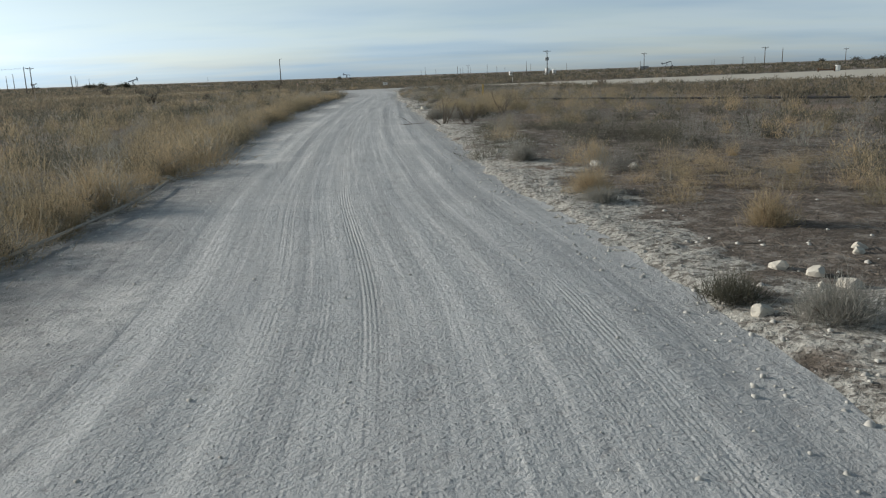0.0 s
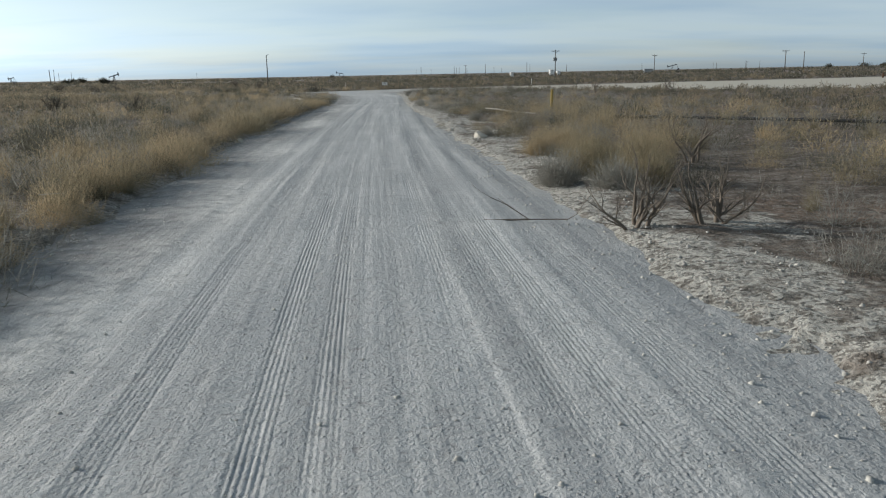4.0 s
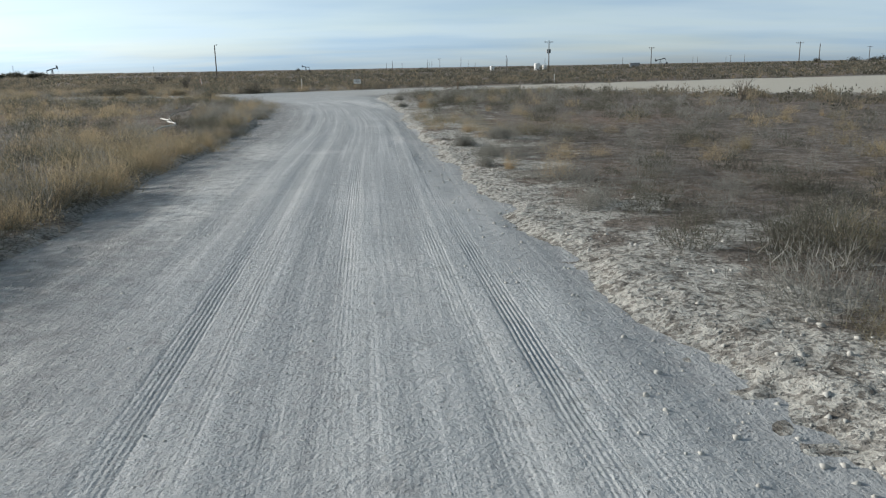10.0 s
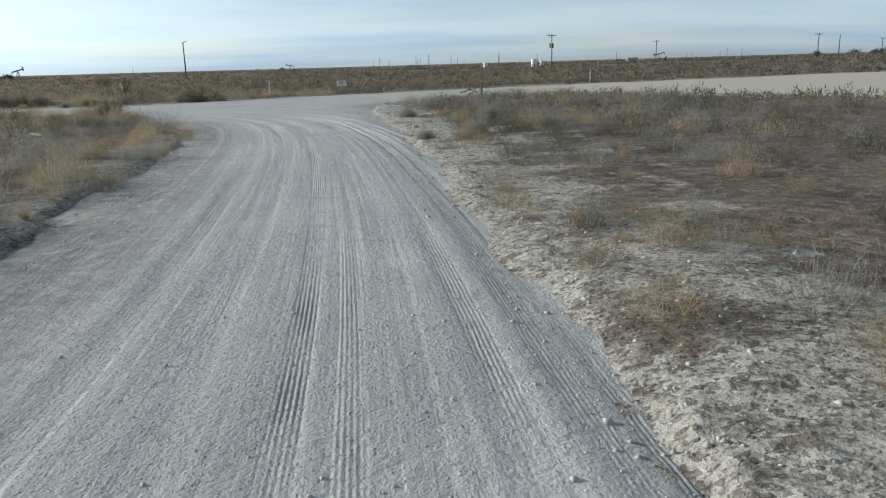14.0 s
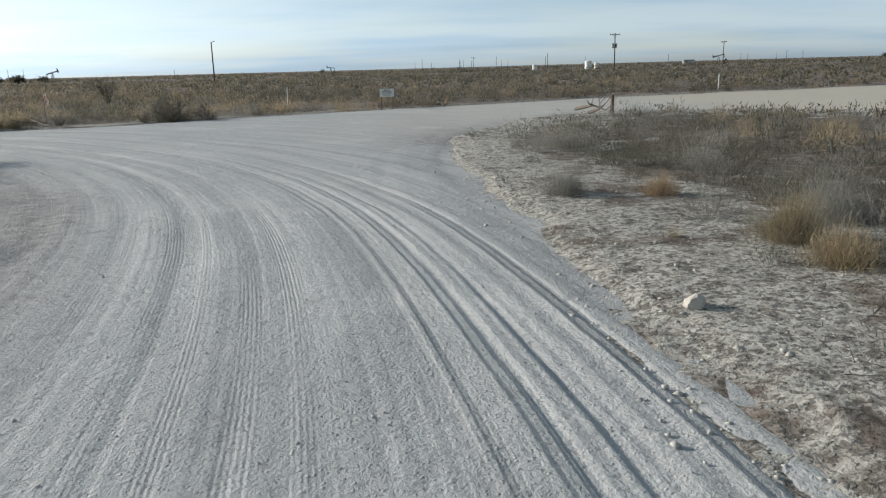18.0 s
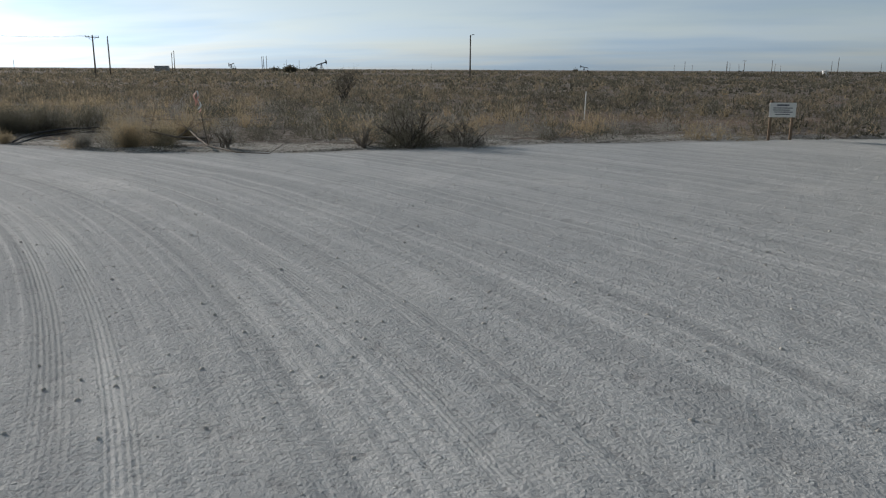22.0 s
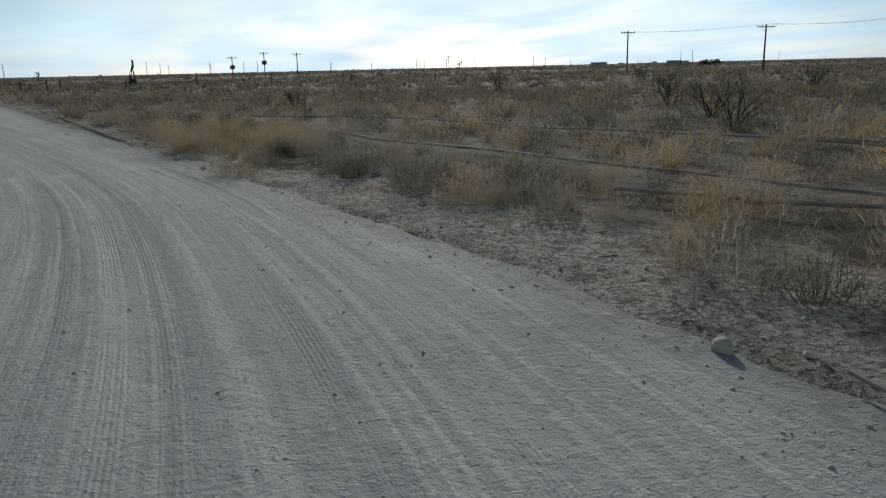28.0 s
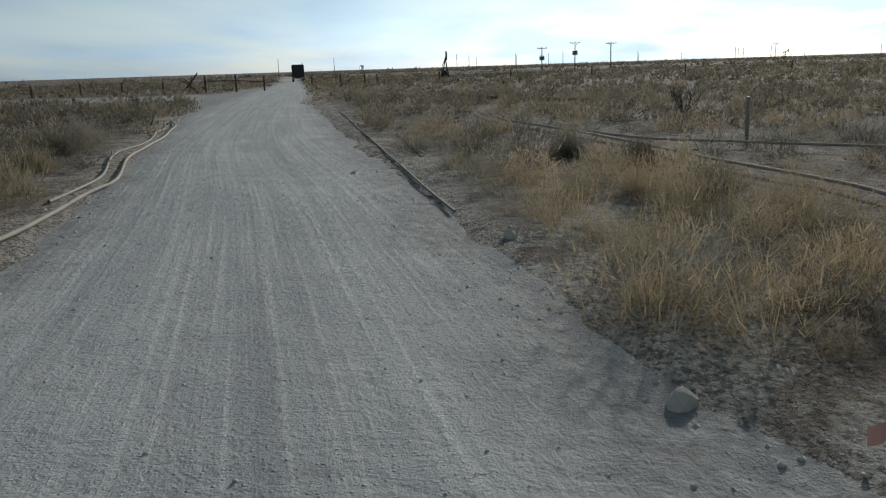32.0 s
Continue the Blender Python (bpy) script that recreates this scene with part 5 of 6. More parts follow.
hose("poly_hose", [(-44.6, 100.9), (-46.2, 100.5), (-47.6, 100.28), (-49.4, 100.1), (-52.3, 99.5), (-53.7, 99.3), (-57.1, 98.1), (-59.7, 97.5), (-62.5, 96.9), (-65.3, 96.1), (-67.5, 95.5), (-70.2, 94.4)],
     0.03, M_HOSE, "pale weathered plastic hose along the verge", 0.01)
hose("poly_hose", [(-51.0, 99.55), (-53.9, 98.95), (-57.2, 97.75), (-59.9, 97.2), (-62.4, 96.6), (-65.1, 95.75), (-66.8, 95.4)], 0.022, M_HOSE, "second pale hose beside the verge", 0.01)
hose("poly_hose", [(-10.4, 66.6), (-10.5, 67.6), (-10.35, 68.4), (-10.6, 69.2), (-11.0, 69.9), (-11.2, 70.7), (-11.5, 71.3), (-11.8, 71.9)], 0.024, M_HOSE_WHITE, "white curling hose among dry grass", 0.2)
hose("poly_hose", [(-10.9, 70.0), (-11.5, 71.8), (-12.1, 74.2), (-12.5, 77.0), (-12.7, 80.0), (-13.0, 81.2), (-13.3, 82.3), (-13.25, 82.9), (-13.9, 83.8)], 0.02, M_HOSE, "thin pale hose winding through grass", 0.2)
hose("steel_pipe", [(-7.55, 43.5), (-7.53, 45.0), (-7.48, 45.9), (-7.56, 47.5), (-7.68, 49.3), (-8.2, 52.0), (-8.9, 54.8), (-10.0, 58.1)], 0.024, M_PIPE, "thin weathered pipe along the grassy edge", 0.02)
hose("steel_pipe", [(-7.72, 43.5), (-7.70, 45.2), (-7.68, 47.2), (-7.86, 49.2), (-8.35, 51.5)], 0.022, M_PIPE, "second thin pipe along the grassy edge", 0.05)
hose("steel_pipe", [(-4.05, 3.0), (-4.12, 6.0), (-4.12, 9.0), (-4.17, 10.6), (-4.4, 12.2)], 0.02, M_PIPE, "thin brown pipe along the grassy edge", 0.05)
hose("black_pipe", [(4, 43.5), (8, 40.8), (12, 37.3), (17.5, 33), (24, 28)], 0.05, M_BLACKPIPE, "long black plastic pipe across the flat", 0.1)
hose("poly_pipe", [(-28, 113.8), (-31, 113.9), (-36.1, 113.0), (-38.5, 112.2), (-41, 111.5), (-43.6, 110.9), (-45.5, 110.44), (-46.6, 110.3), (-48.7, 109.8), (-50.2, 109.65), (-52.6, 109.15), (-55.2, 108.75), (-58.7, 108.0), (-63.7, 106.75), (-68, 106)],
     0.026, M_HOSE, "long pale plastic pipeline through brush", 0.09)
hose("poly_pipe", [(-58.7, 108.1), (-56.4, 109.0), (-55.1, 110.6), (-53.6, 112.3), (-52.1, 113.0), (-50.7, 113.5), (-47, 114.6), (-44.7, 115.3), (-43.2, 116.3), (-40.8, 117.2), (-38.8, 117.8), (-33, 120)], 0.026, M_HOSE, "grey plastic pipeline crossing the flat", 0.12)
hose("poly_pipe", [(-45.5, 115.0), (-43.6, 115.9), (-41, 116.9), (-38.5, 117.5), (-36, 118.2)], 0.024, M_HOSE, "pale pipe beside a second line", 0.12)
hose("steel_pipe", [(-72, 100.6), (-67, 101.6), (-60, 102.95), (-55, 103.95), (-52.1, 104.5), (-50.0, 104.95)], 0.017, M_PIPE, "weathered pipe lying along the road edge")
hose("steel_pipe", [(-61, 103.6), (-58.5, 104.0), (-56.0, 104.45)], 0.017, M_PIPE, "short weathered pipe at the verge", 0.03)
hose("steel_pipe", [(-92, 104.8), (-86, 106.3), (-81, 107.4)], 0.1, M_STAKE, "long grey timber lying in brush")
hose("steel_pipe", [(-80, 108.6), (-78, 110), (-76, 111.5)], 0.09, M_STAKE, "grey timber lying on the flat")
hose("steel_pipe", [(-35.9, 110.9), (-35.15, 111.45), (-34.5, 111.8), (-33.85, 112.3), (-33.2, 113.0)], 0.028, M_HOSE, "pale thin pipe on the flat", 0.12)
hose("steel_pipe", [(-27.9, 113.8), (-27.0, 113.7), (-26.3, 113.9), (-25.5, 114.3), (-24.0, 114.8), (-22.6, 116.0)], 0.03, M_PIPE, "grey pipe lying across bare soil", 0.06)
hose("steel_pipe", [(-24.3, 109.5), (-23.8, 109.55), (-23.45, 109.65), (-22.9, 109.75)], 0.02, M_HOSE, "short pale rod on the verge", 0.06)
hose("steel_pipe", [(-30.6, 108.85), (-29.6, 108.72), (-28.4, 108.65), (-27.4, 108.58)], 0.014, M_PIPE, "thin brown pipe under roadside grass", 0.03)
hose("steel_pipe", [(-42.6, 107.3), (-42.2, 107.65), (-41.8, 108.1)], 0.012, M_HOSE, "short pale rod in the grass", 0.03)
hose("steel_pipe", [(0.3, 49.6), (0.7, 48.4), (1.1, 46.9), (1.45, 46.0), (1.8, 45.3)], 0.026, M_PIPE, "long weathered timber lying in grass", 0.2)
hose("black_pipe", [(-24.7, 107.9, -0.08), (-24.9, 108.35, 0.10), (-25.0, 108.85, 0.2), (-24.83, 109.5, 0.23), (-24.2, 110.0, 0.21), (-23.4, 110.3, 0.16), (-22.6, 111.0, 0.02)], 0.021, M_BLACKPIPE, "thick black hose arching from the verge")
hose("black_pipe", [(-24.6, 108.0, -0.08), (-24.75, 108.4, 0.02), (-24.85, 108.9, 0.10), (-24.7, 109.5, 0.12), (-24.1, 110.05, 0.11), (-23.3, 110.4, 0.07), (-22.5, 111.1, 0.0)], 0.021, M_BLACKPIPE, "thick black hose below its twin")


# ---- stones ----
def stone(x, y, size, seed, name="rock", label="pale limestone rock on the road shoulder"):
    r = random.Random(seed)
    bm = bmesh.new()
    bmesh.ops.create_icosphere(bm, subdivisions=2, radius=1)
    o = Vector((r.uniform(0, 50), r.uniform(0, 50), 0))
    planes = [Vector((r.uniform(-1, 1), r.uniform(-1, 1), r.uniform(-0.3, 1))).normalized() for _ in range(9)]
    for v in bm.verts:
        for p in planes:
            d = v.co.dot(p) - 0.62
            if d > 0:
                v.co -= p * d
        v.co *= 1 + 0.10 * noise.noise(v.co * 2.2 + o) + 0.04 * noise.noise(v.co * 7 + o)
        v.co = Vector((v.co.x * size * 0.62, v.co.y * size * 0.5, v.co.z * size * 0.42))
    z = max(ground_at(x, y), -0.02 if abs(road_gap(np.array([x]), np.array([y]))[0]) < 0.6 else -9)
    ob = new(name, bm_mesh(name, bm, M_STONE))
    ob.matrix_basis = pose(x, y, z + size * 0.13, r.uniform(-12, 12), r.uniform(-12, 12), r.uniform(0, 360))
    return tagged(ob, label, "rock", "shoulder rocks")


ROCKS = [(2.65, 5.8, 0.15), (2.9, 5.22, 0.17), (2.73, 5.27, 0.08), (2.05, 4.71, 0.15), (3.6, 6.38, 0.13), (2.84, 5.56, 0.16), (3.5, 6.2, 0.12), (-0.72, 37.6, 0.38), (-1.35, 41.2, 0.17),
         (-0.6, 40.0, 0.15), (1.5, 40.6, 0.16), (-7.15, 38.3, 0.24), (-7.75, 40.9, 0.18), (-7.4, 38.4, 0.16), (-39.85, 108.55, 0.2), (-39.9, 108.95, 0.18),
         (0.3, 21.0, 0.14), (1.2, 15.5, 0.16), (2.0, 18.0, 0.18), (-4.9, 20.2, 0.13), (-8.3, 46.0, 0.16), (-8.5, 57.0, 0.15), (2.6, 12.6, 0.2), (3.1, 12.2, 0.16),
         (-7.6, 98.5, 0.16), (-6.6, 99.8, 0.14), (-5.4, 101.5, 0.15), (-23.0, 108.3, 0.15), (-31.3, 108.6, 0.16), (-48.5, 105.5, 0.16), (-44.6, 106.05, 0.18), (-42.6, 106.4, 0.13), (-8.85, 66.2, 0.24), (-4.0, 84.9, 0.2), (-53.7, 103.3, 0.16), (-1.28, 44.4, 0.12), (-1.2, 44.0, 0.12)]
for k, q in enumerate(ROCKS):
    stone(*q, seed=100 + k)


# ---- bare mesquite and other bushes that stand out ----
def grow(r, base, direction, length, radius, depth, spread, out):
    """A forking limb, as straight pieces of falling radius."""
    p, d = base, direction
    for _ in range(3):
        d = (d + Vector((r.uniform(-1, 1), r.uniform(-1, 1), r.uniform(-0.6, 0.7))) * 0.28).normalized()
        q = p + d * length / 3
        out.append((p, q, radius, radius * 0.86, depth))
        radius *= 0.86
        p = q
        if depth > 0 and r.random() < 0.75:
            e = (d + Vector((r.uniform(-1, 1), r.uniform(-1, 1), r.uniform(-0.3, 0.8))) * spread).normalized()
            grow(r, p, e, length * r.uniform(0.5, 0.8), radius * 0.62, depth - 1, spread, out)
    if depth > 0:
        grow(r, p, d, length * 0.7, radius * 0.7, depth - 1, spread, out)


def limbs(segs):
    n = len(segs)
    A, B = np.array([s[0] for s in segs]), np.array([s[1] for s in segs])
    ra, rb = np.array([s[2] for s in segs])[:, None, None], np.array([s[3] for s in segs])[:, None, None]
    d = B - A
    d /= np.linalg.norm(d, axis=1)[:, None]
    u = np.cross(d, np.array([0.31, 0.57, 0.76]))
    u /= np.linalg.norm(u, axis=1)[:, None]
    w = np.cross(d, u)
    ang = np.linspace(0, 2 * np.pi, 5, endpoint=False)
    ring = u[:, None] * np.cos(ang)[None, :, None] + w[:, None] * np.sin(ang)[None, :, None]
    v = np.concatenate([A[:, None] + ring * ra, B[:, None] + ring * rb], 1).reshape(-1, 3)
    j = np.arange(5)
    f = np.stack([j, (j + 1) % 5, 5 + (j + 1) % 5, 5 + j], 1)
    return v, (f[None] + (np.arange(n) * 10)[:, None, None]).reshape(-1, 4)


def bare_bush(x, y, height, wide, stems, seed, label, mat=M_TWIG, haze=0, haze_mat=None, depth=3, name="mesquite_bush", r0=0.028, fine=0.012, crown=None):
    r = random.Random(seed)
    t = thing(name, label, "bush", "desert bushes", at=pose(x, y, ground_at(x, y) - 0.03))
    allsegs = []
    for k in range(stems):
        segs = []
        a = 2 * math.pi * k / stems + r.uniform(-0.4, 0.4)
        lean = r.uniform(0.25, 1.0) * wide / height
        grow(r, Vector((r.uniform(-0.12, 0.12), r.uniform(-0.12, 0.12), -0.04)), Vector((math.cos(a) * lean, math.sin(a) * lean, 1)).normalized(), height * r.uniform(0.36, 0.5), r0 * r.uniform(0.7, 1.2), depth, 0.9, segs)
        for s in segs[1:]:
            for v in s[:2]:
                v.z = max(v.z, 0.02)
        v, f = limbs(segs)
        o = new("stem", mesh_from("stem", v, f, mat, smooth=True))
        o.parent = t
        allsegs += segs
    segs = allsegs
    if crown:
        n, ch, cw, hair, width, cmat = crown
        v, f, rise = puff(n, ch, cw, hair, width, seed)
        o = new("crown", mesh_from("crown", v, f, cmat, {"tint": np.full(len(v), 0.2 + 0.6 * r.random()), "rise": rise}))
        o.parent = t
    if haze:
        q = np.random.default_rng(seed)
        ends = np.array([s[1] for s in segs if s[4] <= 1])
        st = ends[q.integers(0, len(ends), haze)] + q.normal(0, 0.10, (haze, 3))
        st[:, 2] = np.abs(st[:, 2])
        tri = hairs(st, st + q.normal(0, 0.06, (haze, 3)) + np.array([0, 0, 0.03]), fine, q)
        tri[:, :, 2] = np.maximum(tri[:, :, 2], 0.02)
        v, f, rise = pack(tri, height)
        o = new("crown", mesh_from("crown", v, f, haze_mat or M_BRUSH, {"tint": np.repeat(q.uniform(0, 1, haze), 3), "rise": rise}))
        o.parent = t
    return t


M_BLACKTWIG = plain("dark_dead_branch", (0.055, 0.047, 0.042), 0.85, var=0.4, scale=8)
bare_bush(-16.0, 110.4, 1.0, 1.3, 13, 1, "wide dark leafless mesquite at the road edge", M_BLACKTWIG, 2200, M_DARK, r0=0.026, fine=0.006, crown=(5200, 0.62, 1.25, 0.12, 0.006, M_DARK))
bare_bush(-14.8, 110.9, 0.8, 1.1, 10, 2, "low dark leafless mesquite beside the junction", M_BLACKTWIG, 1600, M_DARK, fine=0.006, crown=(4200, 0.5, 1.0, 0.12, 0.006, M_BRUSH))
bare_bush(-16.9, 109.8, 0.55, 0.6, 9, 16, "pale leafless bush before the dark mesquite", M_TWIG, 300, fine=0.005)
bare_bush(-19.6, 108.5, 0.6, 0.5, 7, 3, "small grey leafless bush on the shoulder", M_TWIG, 200)
bare_bush(0.15, 25.5, 0.85, 0.9, 5, 4, "bare sunlit mesquite with crooked pale branches", M_TWIG)
bare_bush(1.0, 25.6, 0.8, 0.9, 5, 5, "bare spreading mesquite with crooked pale branches", M_TWIG)
bare_bush(-43.0, 119.2, 1.5, 1.1, 7, 6, "leafless dark mesquite among the pipes", M_BLACKTWIG, 500, M_DARK)
bare_bush(-53, 125, 1.6, 1.4, 7, 7, "leafless dark mesquite on the flat", M_BLACKTWIG, 500, M_DARK)
bare_bush(-46.5, 121.5, 1.5, 1.5, 7, 8, "spreading leafless mesquite on the flat", M_BLACKTWIG, 500, M_DARK)
bare_bush(11.5, 80.5, 1.3, 1.0, 5, 9, "bare stick-like mesquite before the pad", M_TWIG)
bare_bush(16.0, 76.0, 1.2, 1.3, 5, 10, "bare forked mesquite before the pad", M_TWIG)
bare_bush(2.6, 31.0, 1.1, 0.6, 4, 11, "thin leafless mesquite in grass", M_TWIG)
bare_bush(-16.0, 96.2, 0.85, 0.55, 9, 12, "dark rounded bush at the corner", M_BLACKTWIG, 900, M_DARK)
bare_bush(-15.7, 94.4, 0.5, 0.4, 7, 13, "small dark bush at the corner", M_BLACKTWIG, 500, M_DARK)
bare_bush(-21, 57, 1.3, 1.2, 8, 14, "dark bush rising above dry grass", M_BLACKTWIG, 900, M_DARK)
bare_bush(-17.5, 58, 1.0, 1.1, 8, 15, "dark spreading bush above dry grass", M_BLACKTWIG, 900, M_DARK)
for k, (bx, by, bh, bw) in enumerate(((-26.95, 109.65, 0.85, 0.8), (-26.1, 110.35, 1.05, 0.95), (-25.5, 111.3, 0.95, 0.9), (-27.5, 110.5, 0.95, 0.95), (-28.5, 110.9, 0.75, 0.8))):
    bare_bush(bx, by, bh * 0.7, bw * 0.8, 9, 30 + k, "dense grey-green twiggy bush beside the hoses", M_TWIG, name="grey_green_bush", r0=0.012, crown=(5200, bh, bw, 0.12, 0.0065, M_DARK))
for k, (bx, by, bh, bw) in enumerate(((-26.8, 131, 1.6, 1.3), (-60, 140, 1.8, 1.5), (-75, 128, 1.7, 1.5), (-35, 150, 1.8, 1.4), (-90, 150, 2.0, 1.8), (-66, 112.5, 0.9, 0.8))):
    bare_bush(bx, by, bh, bw, 9, 50 + k, "dark twiggy mesquite standing in open brush", M_BLACKTWIG, 700, M_DARK)


def mound(x, y, h, w, mat, tint, seed, label, hair=0.10, up=0.8, n=None):
    """One bush that stands by itself: fine twigs over a few forking stems."""
    t = thing("desert_bush", label, "bush", "single bushes", at=pose(x, y, ground_at(x, y) - 0.02))
    r = random.Random(seed)
    for k in range(4):
        a = 1.57 * k + r.uniform(-0.5, 0.5)
        segs = []
        grow(r, Vector((0, 0, -0.03)), Vector((math.cos(a) * w, math.sin(a) * w, h)).normalized(), h * 0.42, 0.008, 1, 0.8, segs)
        for sg in segs:
            for q in sg[:2]:
                q.z = max(q.z, -0.03)
        v, f = limbs(segs)
        o = new("stem", mesh_from("stem", v, f, M_TWIG, smooth=True))
        o.parent = t
    v, f, rise = puff(n or int(9000 * w * (w + h)), h, w, hair, 0.0048, seed, up, 0.5)
    o = new("crown", mesh_from("crown", v, f, mat, {"tint": np.full(len(v), tint), "rise": rise}))
    o.parent = t


TAN, GREY, DARK = "dry tan mound of bunch grass on bare soil", "soft grey leafless bush on pale soil", "dark olive rounded bush among dry grass"
for k, (bx, by, bh, bw, mat, tint, words) in enumerate((
        (-2.97, 81.3, 0.36, 0.30, M_RUSSET, 0.8, "round russet tumbleweed resting on chalky ground"), (-2.83, 89.6, 0.34, 0.30, M_RUSSET, 0.5, "faded russet tumbleweed beside grey weeds"),
        (-24.1, 110.6, 0.42, 0.36, M_RUSSET, 0.6, "small russet tumbleweed beside the black hoses"), (-2.46, 86.7, 0.60, 0.42, M_GRASS, 0.15, GREY), (-2.5, 85.7, 0.40, 0.36, M_GRASS, 0.6, TAN),
        (-1.6, 87.6, 0.62, 0.5, M_BRUSH, 0.6, GREY), (-3.9, 81.6, 0.3, 0.3, M_BRUSH, 0.7, GREY), (-2.6, 82.6, 0.45, 0.42, M_BRUSH, 0.7, GREY), (-4.05, 89.9, 0.40, 0.4, M_BRUSH, 0.5, GREY),
        (-21.6, 108.0, 0.78, 0.42, M_GRASS, 0.55, TAN), (-21.3, 108.7, 0.65, 0.45, M_GRASS, 0.15, TAN), (-21.7, 110.1, 0.62, 0.40, M_GRASS, 0.4, TAN), (-22.6, 107.7, 0.42, 0.30, M_BRUSH, 0.4, GREY),
        (-25.0, 107.95, 0.32, 0.26, M_GRASS, 0.4, TAN), (-0.1, 28.9, 0.62, 0.5, M_BRUSH, 0.5, GREY), (0.5, 29.9, 0.75, 0.6, M_GRASS, 0.1, TAN), (0.6, 28.2, 0.5, 0.45, M_BRUSH, 0.6, GREY), (1.2, 28.6, 0.6, 0.5, M_GRASS, 0.15, TAN), (0.9, 34.2, 0.6, 0.55, M_GRASS, 0.5, TAN), (0.2, 32.9, 0.55, 0.5, M_GRASS, 0.6, TAN),
        (1.6, 30.6, 0.8, 0.6, M_GRASS, 0.2, TAN), (0.9, 31.6, 0.7, 0.6, M_GRASS, 0.25, TAN), (-0.5, 38.2, 0.32, 0.26, M_BRUSH, 0.4, GREY), (1.5, 13.8, 0.42, 0.36, M_BRUSH, 0.6, GREY), (2.7, 13.1, 0.5, 0.3, M_GRASS, 0.8, TAN),
        (2.0, 10.05, 0.42, 0.38, M_GRASS, 0.75, TAN), (3.34, 7.6, 0.45, 0.30, M_GRASS, 0.7, TAN), (2.0, 5.05, 0.20, 0.28, M_DARK, 0.2, DARK), (2.45, 4.5, 0.30, 0.34, M_BRUSH, 0.6, GREY), (2.0, 9.4, 0.2, 0.34, M_BRUSH, 0.5, GREY),
        (-44.95, 109.5, 0.5, 0.36, M_DARK, 0.5, DARK), (-43.55, 108.1, 0.5, 0.36, M_DARK, 0.9, DARK), (-54.9, 107.1, 0.55, 0.4, M_DARK, 0.5, DARK), (-53.8, 108.1, 0.6, 0.45, M_DARK, 0.4, DARK),
        (-50.7, 108.3, 0.5, 0.42, M_DARK, 0.7, DARK), (-57.5, 96.4, 0.7, 0.6, M_DARK, 0.8, DARK), (-60.5, 95.6, 0.75, 0.65, M_BRUSH, 0.3, GREY), (-55.0, 97.2, 0.6, 0.5, M_GRASS, 0.1, TAN), (-2.3, 61.0, 0.30, 0.34, M_BRUSH, 0.5, GREY),
        (-2.6, 63.2, 0.34, 0.34, M_BRUSH, 0.4, GREY), (-2.55, 59.5, 0.28, 0.2, M_BRUSH, 0.6, GREY), (-1.7, 64.4, 0.4, 0.4, M_BRUSH, 0.3, GREY), (-0.4, 45.3, 0.42, 0.3, M_BRUSH, 0.4, GREY), (0.3, 44.6, 0.36, 0.3, M_BRUSH, 0.6, GREY))):
    mound(bx, by, bh, bw, mat, tint, 300 + k, words)


# ---- dead wood ----
def dead_branch(pts, r0, seed, label):
    r = random.Random(seed)
    segs = []
    pv = [Vector((x, y, max(ground_at(x, y), 0.02) + r0 + z)) for x, y, z in pts]
    for i, (a, b) in enumerate(zip(pv, pv[1:])):
        ra, rb = r0 * (1 - i / len(pv)), r0 * (1 - (i + 1) / len(pv)) + 0.004
        segs.append((a, b, ra, rb, 1))
        grow(r, b, Vector((r.uniform(-1, 1), r.uniform(-1, 1), 0.35)).normalized(), 0.5, rb * 0.6, 1, 0.8, segs)
    for s in segs:
        for v in s[:2]:
            v.z = max(v.z, 0.03)
    v, f = limbs(segs)
    tagged(new("dead_branch", mesh_from("dead_branch", v, f, M_TWIG, smooth=True)), label, "branch", "dead wood")


dead_branch([(-21.1, 109.5, 0.25), (-20.5, 108.9, 0.12), (-19.7, 108.1, 0.04), (-18.6, 107.45, 0.0), (-17.9, 107.5, 0.0)], 0.032, 1, "long grey dead limb across the shoulder")
dead_branch([(-20.3, 109.2, 0.1), (-20.8, 108.6, 0.15), (-21.2, 108.2, 0.3)], 0.03, 2, "forked grey dead branch on the shoulder")
dead_branch([(-1.4, 26.1, 0.0), (-0.9, 26.0, 0.02), (-0.5, 25.8, 0.05)], 0.011, 3, "small dead branch on the road edge")
dead_branch([(-0.5, 107.6, 0.1), (-0.1, 106.6, 0.25), (0.2, 105.9, 0.1)], 0.07, 4, "dark weathered stump wood beside the pad")
dead_branch([(-0.1, 107.2, 0.0), (0.1, 106.5, 0.12), (0.1, 105.7, 0.3)], 0.06, 5, "dark crooked dead limb beside the pad")


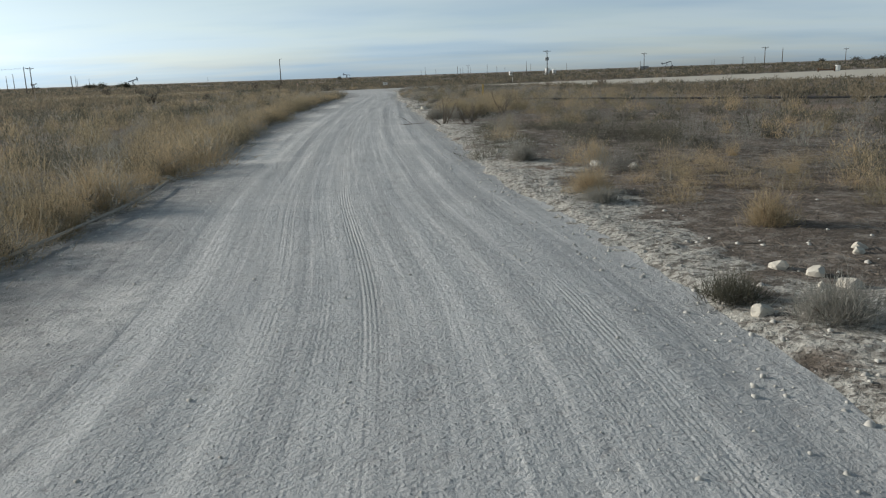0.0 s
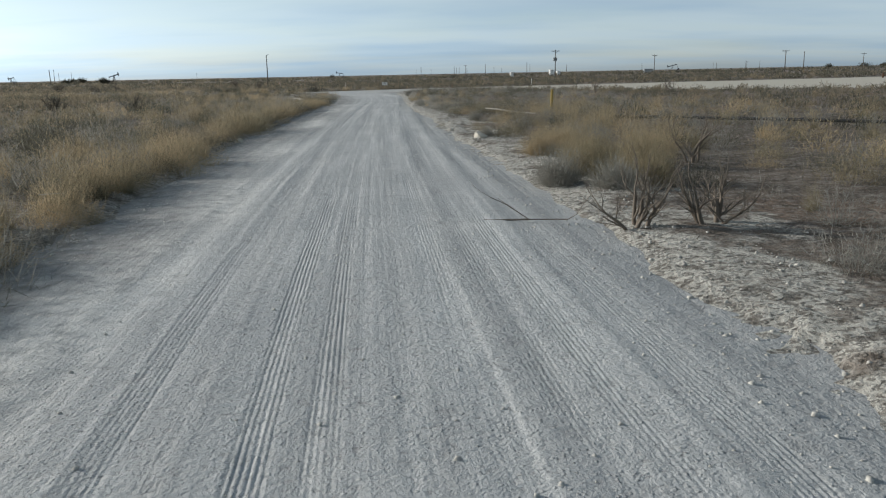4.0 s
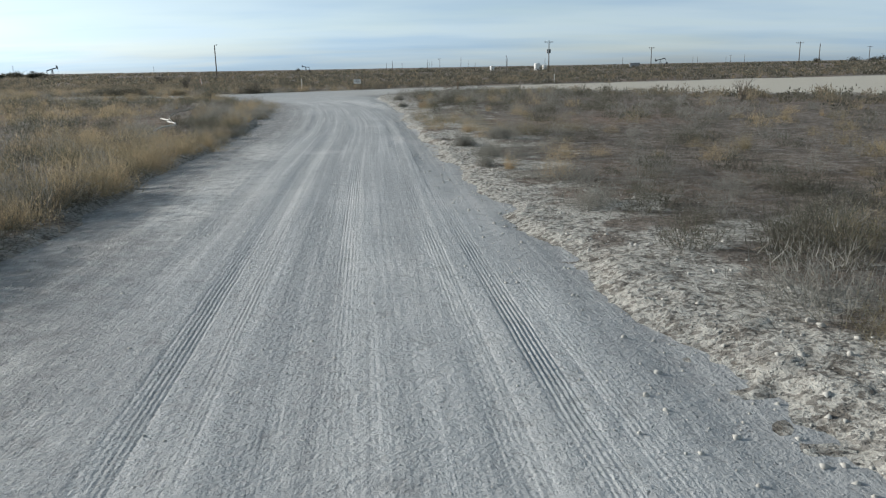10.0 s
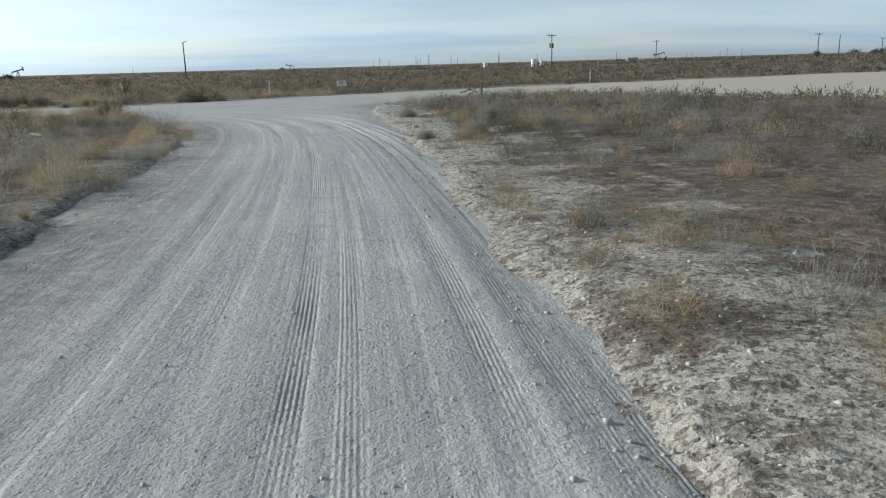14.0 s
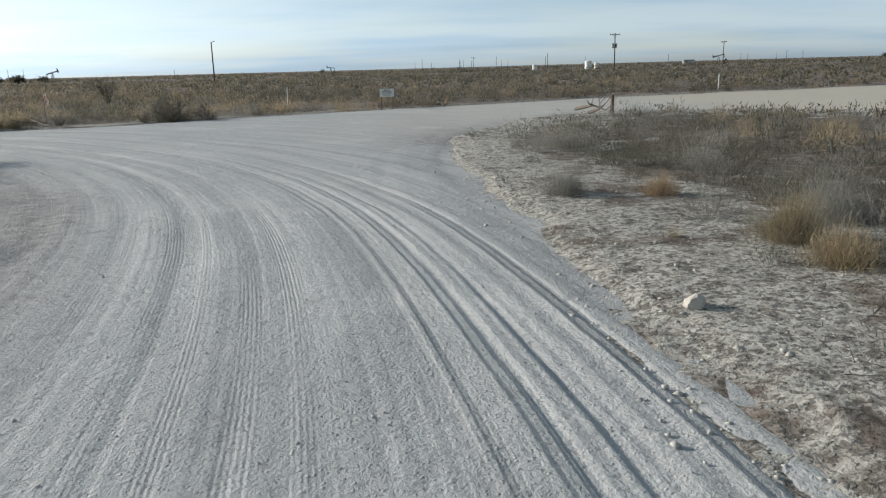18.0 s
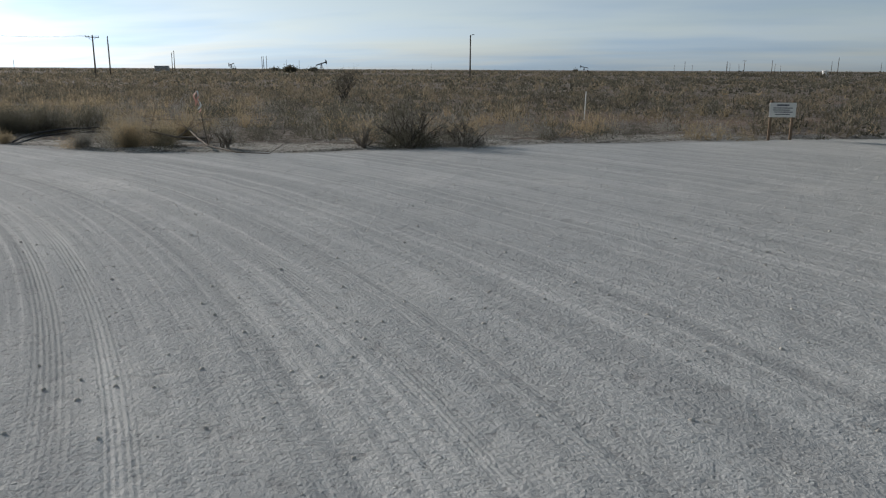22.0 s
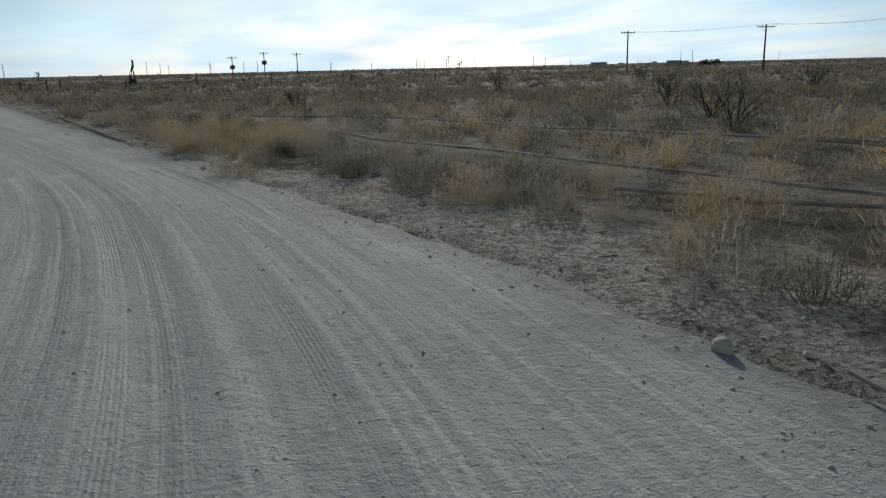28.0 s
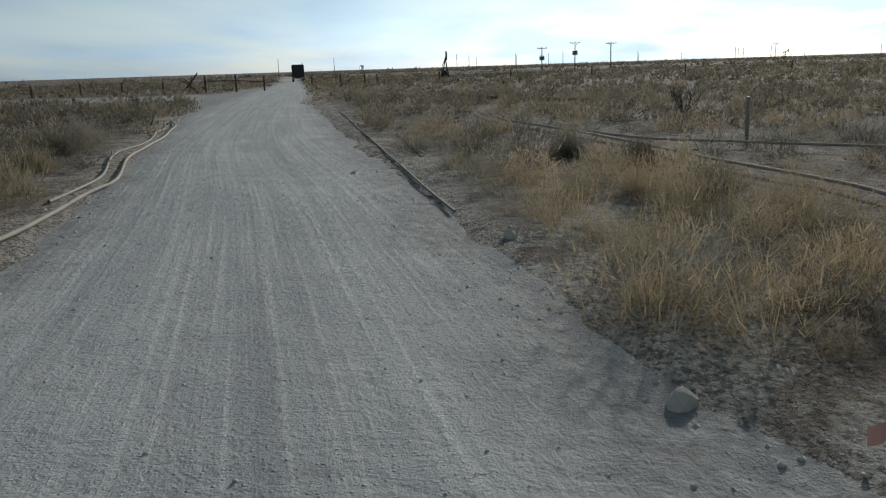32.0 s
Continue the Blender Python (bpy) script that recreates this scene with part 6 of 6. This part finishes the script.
# ---- trees on the horizon ----
def far_tree(x, y, h, w, seed):
    q = np.random.default_rng(seed)
    r = random.Random(seed)
    t = thing("horizon_tree", "dark scrubby tree far out on the plain", "tree", "horizon trees", at=pose(x, y, ground_at(x, y) - 0.05))
    segs = []
    for k in range(4):
        grow(r, Vector((0, 0, 0)), Vector((r.uniform(-0.6, 0.6), r.uniform(-0.6, 0.6), 1)).normalized(), h * 0.5, 0.12, 2, 0.8, segs)
    v, f = limbs(segs)
    o = new("trunk", mesh_from("trunk", v, f, M_BLACKTWIG)); o.parent = t
    n = 500
    c = dome(n, h * 0.75, w, q, 0.0) * q.uniform(0.5, 1, (n, 1)) + np.array([0, 0, h * 0.25])
    tri = hairs(c, c + q.normal(0, 0.28, (n, 3)), 0.45, q)
    v, f, rise = pack(tri, h)
    o = new("crown", mesh_from("crown", v, f, M_DARK, {"tint": np.repeat(q.uniform(0, 0.5, n), 3), "rise": rise * 0})); o.parent = t


for k, q in enumerate([(-172, 400, 3.2, 3.0), (-164, 404, 2.6, 3.4), (-176, 392, 2.4, 2.6), (-80, 640, 3.2, 2.4), (280, 520, 4.0, 5), (290, 515, 3.6, 4), (298, 520, 4.5, 5), (310, 512, 3.5, 4),
                       (262, 530, 3.2, 3), (330, 500, 4, 5), (-190, 430, 2.6, 3), (-120, 300, 2.2, 2), (-260, 300, 2.6, 2.4), (-300, 340, 2.8, 2.6), (-310, 345, 2.4, 2.4)]):
    far_tree(*q, 200 + k)


# ---- loose gravel and clods ----
def pebbles(name, n, area, test, lo, hi, mat, label, seed):
    q = np.random.default_rng(seed)
    x, y = q.uniform(area[0], area[1], n), q.uniform(area[2], area[3], n)
    gap = road_gap(x, y)
    d, _, off = seg_dist(x, y, VIEW, False)
    ok = test(x, y, gap, d, off, q.uniform(0, 1, n))
    x, y, gap = x[ok], y[ok], gap[ok]
    n = len(x)
    z = np.maximum(ground_z(x, y)[0], np.where(gap < 0.4, road_z(x, y)[0], -9))
    base = np.array([(1, 0, -0.4), (-0.5, 0.87, -0.4), (-0.5, -0.87, -0.4), (0.7, 0.3, 0.35), (-0.6, 0.5, 0.3), (-0.1, -0.8, 0.3), (0, 0, 0.75)])
    tri = np.array([(0, 1, 3), (1, 4, 3), (1, 2, 4), (2, 5, 4), (2, 0, 5), (0, 3, 5), (3, 4, 6), (4, 5, 6), (5, 3, 6)])
    s = lo * (hi / lo) ** (q.uniform(0, 1, n) ** 2.2)
    a = q.uniform(0, 6.28, n)
    v = base[None] * q.uniform(0.6, 1.3, (n, 7, 3)) * s[:, None, None]
    vx = v[:, :, 0] * np.cos(a)[:, None] - v[:, :, 1] * np.sin(a)[:, None] + x[:, None]
    vy = v[:, :, 0] * np.sin(a)[:, None] + v[:, :, 1] * np.cos(a)[:, None] + y[:, None]
    vz = v[:, :, 2] * 0.8 + z[:, None] + s[:, None] * 0.15
    f = (tri[None] + (np.arange(n) * 7)[:, None, None]).reshape(-1, 3)
    me = mesh_from(name, np.stack([vx, vy, vz], 2).reshape(-1, 3), f, mat)
    return tagged(new(name, me), label, "gravel", kind="stuff")


M_CLOD = plain("pale_caliche_clod", (0.46, 0.445, 0.41), 0.95, var=0.3, scale=1.5)
pebbles("road_gravel", 300000, (-62, 4, -2, 118), lambda x, y, g, d, o, u: (g < 0) & (d < 13) & (u < 0.30 + 0.5 * np.clip(1 + g / 1.5, 0, 1) + 0.3 * ((y > 88) & (x > -24))), 0.004, 0.020, M_CLOD, "loose grey caliche gravel on the road", 5)
pebbles("shoulder_clods", 560000, (-62, 10, -2, 118), lambda x, y, g, d, o, u: (g > -0.55) & (g < 3.2) & (d < 9) & (u < (0.5 + 0.4 * (x > -4 - 0.04 * y)) * np.exp(-np.abs(g - 0.3) / 0.75)), 0.008, 0.032, M_CLOD, "crumbled pale clods along the road shoulder", 6)
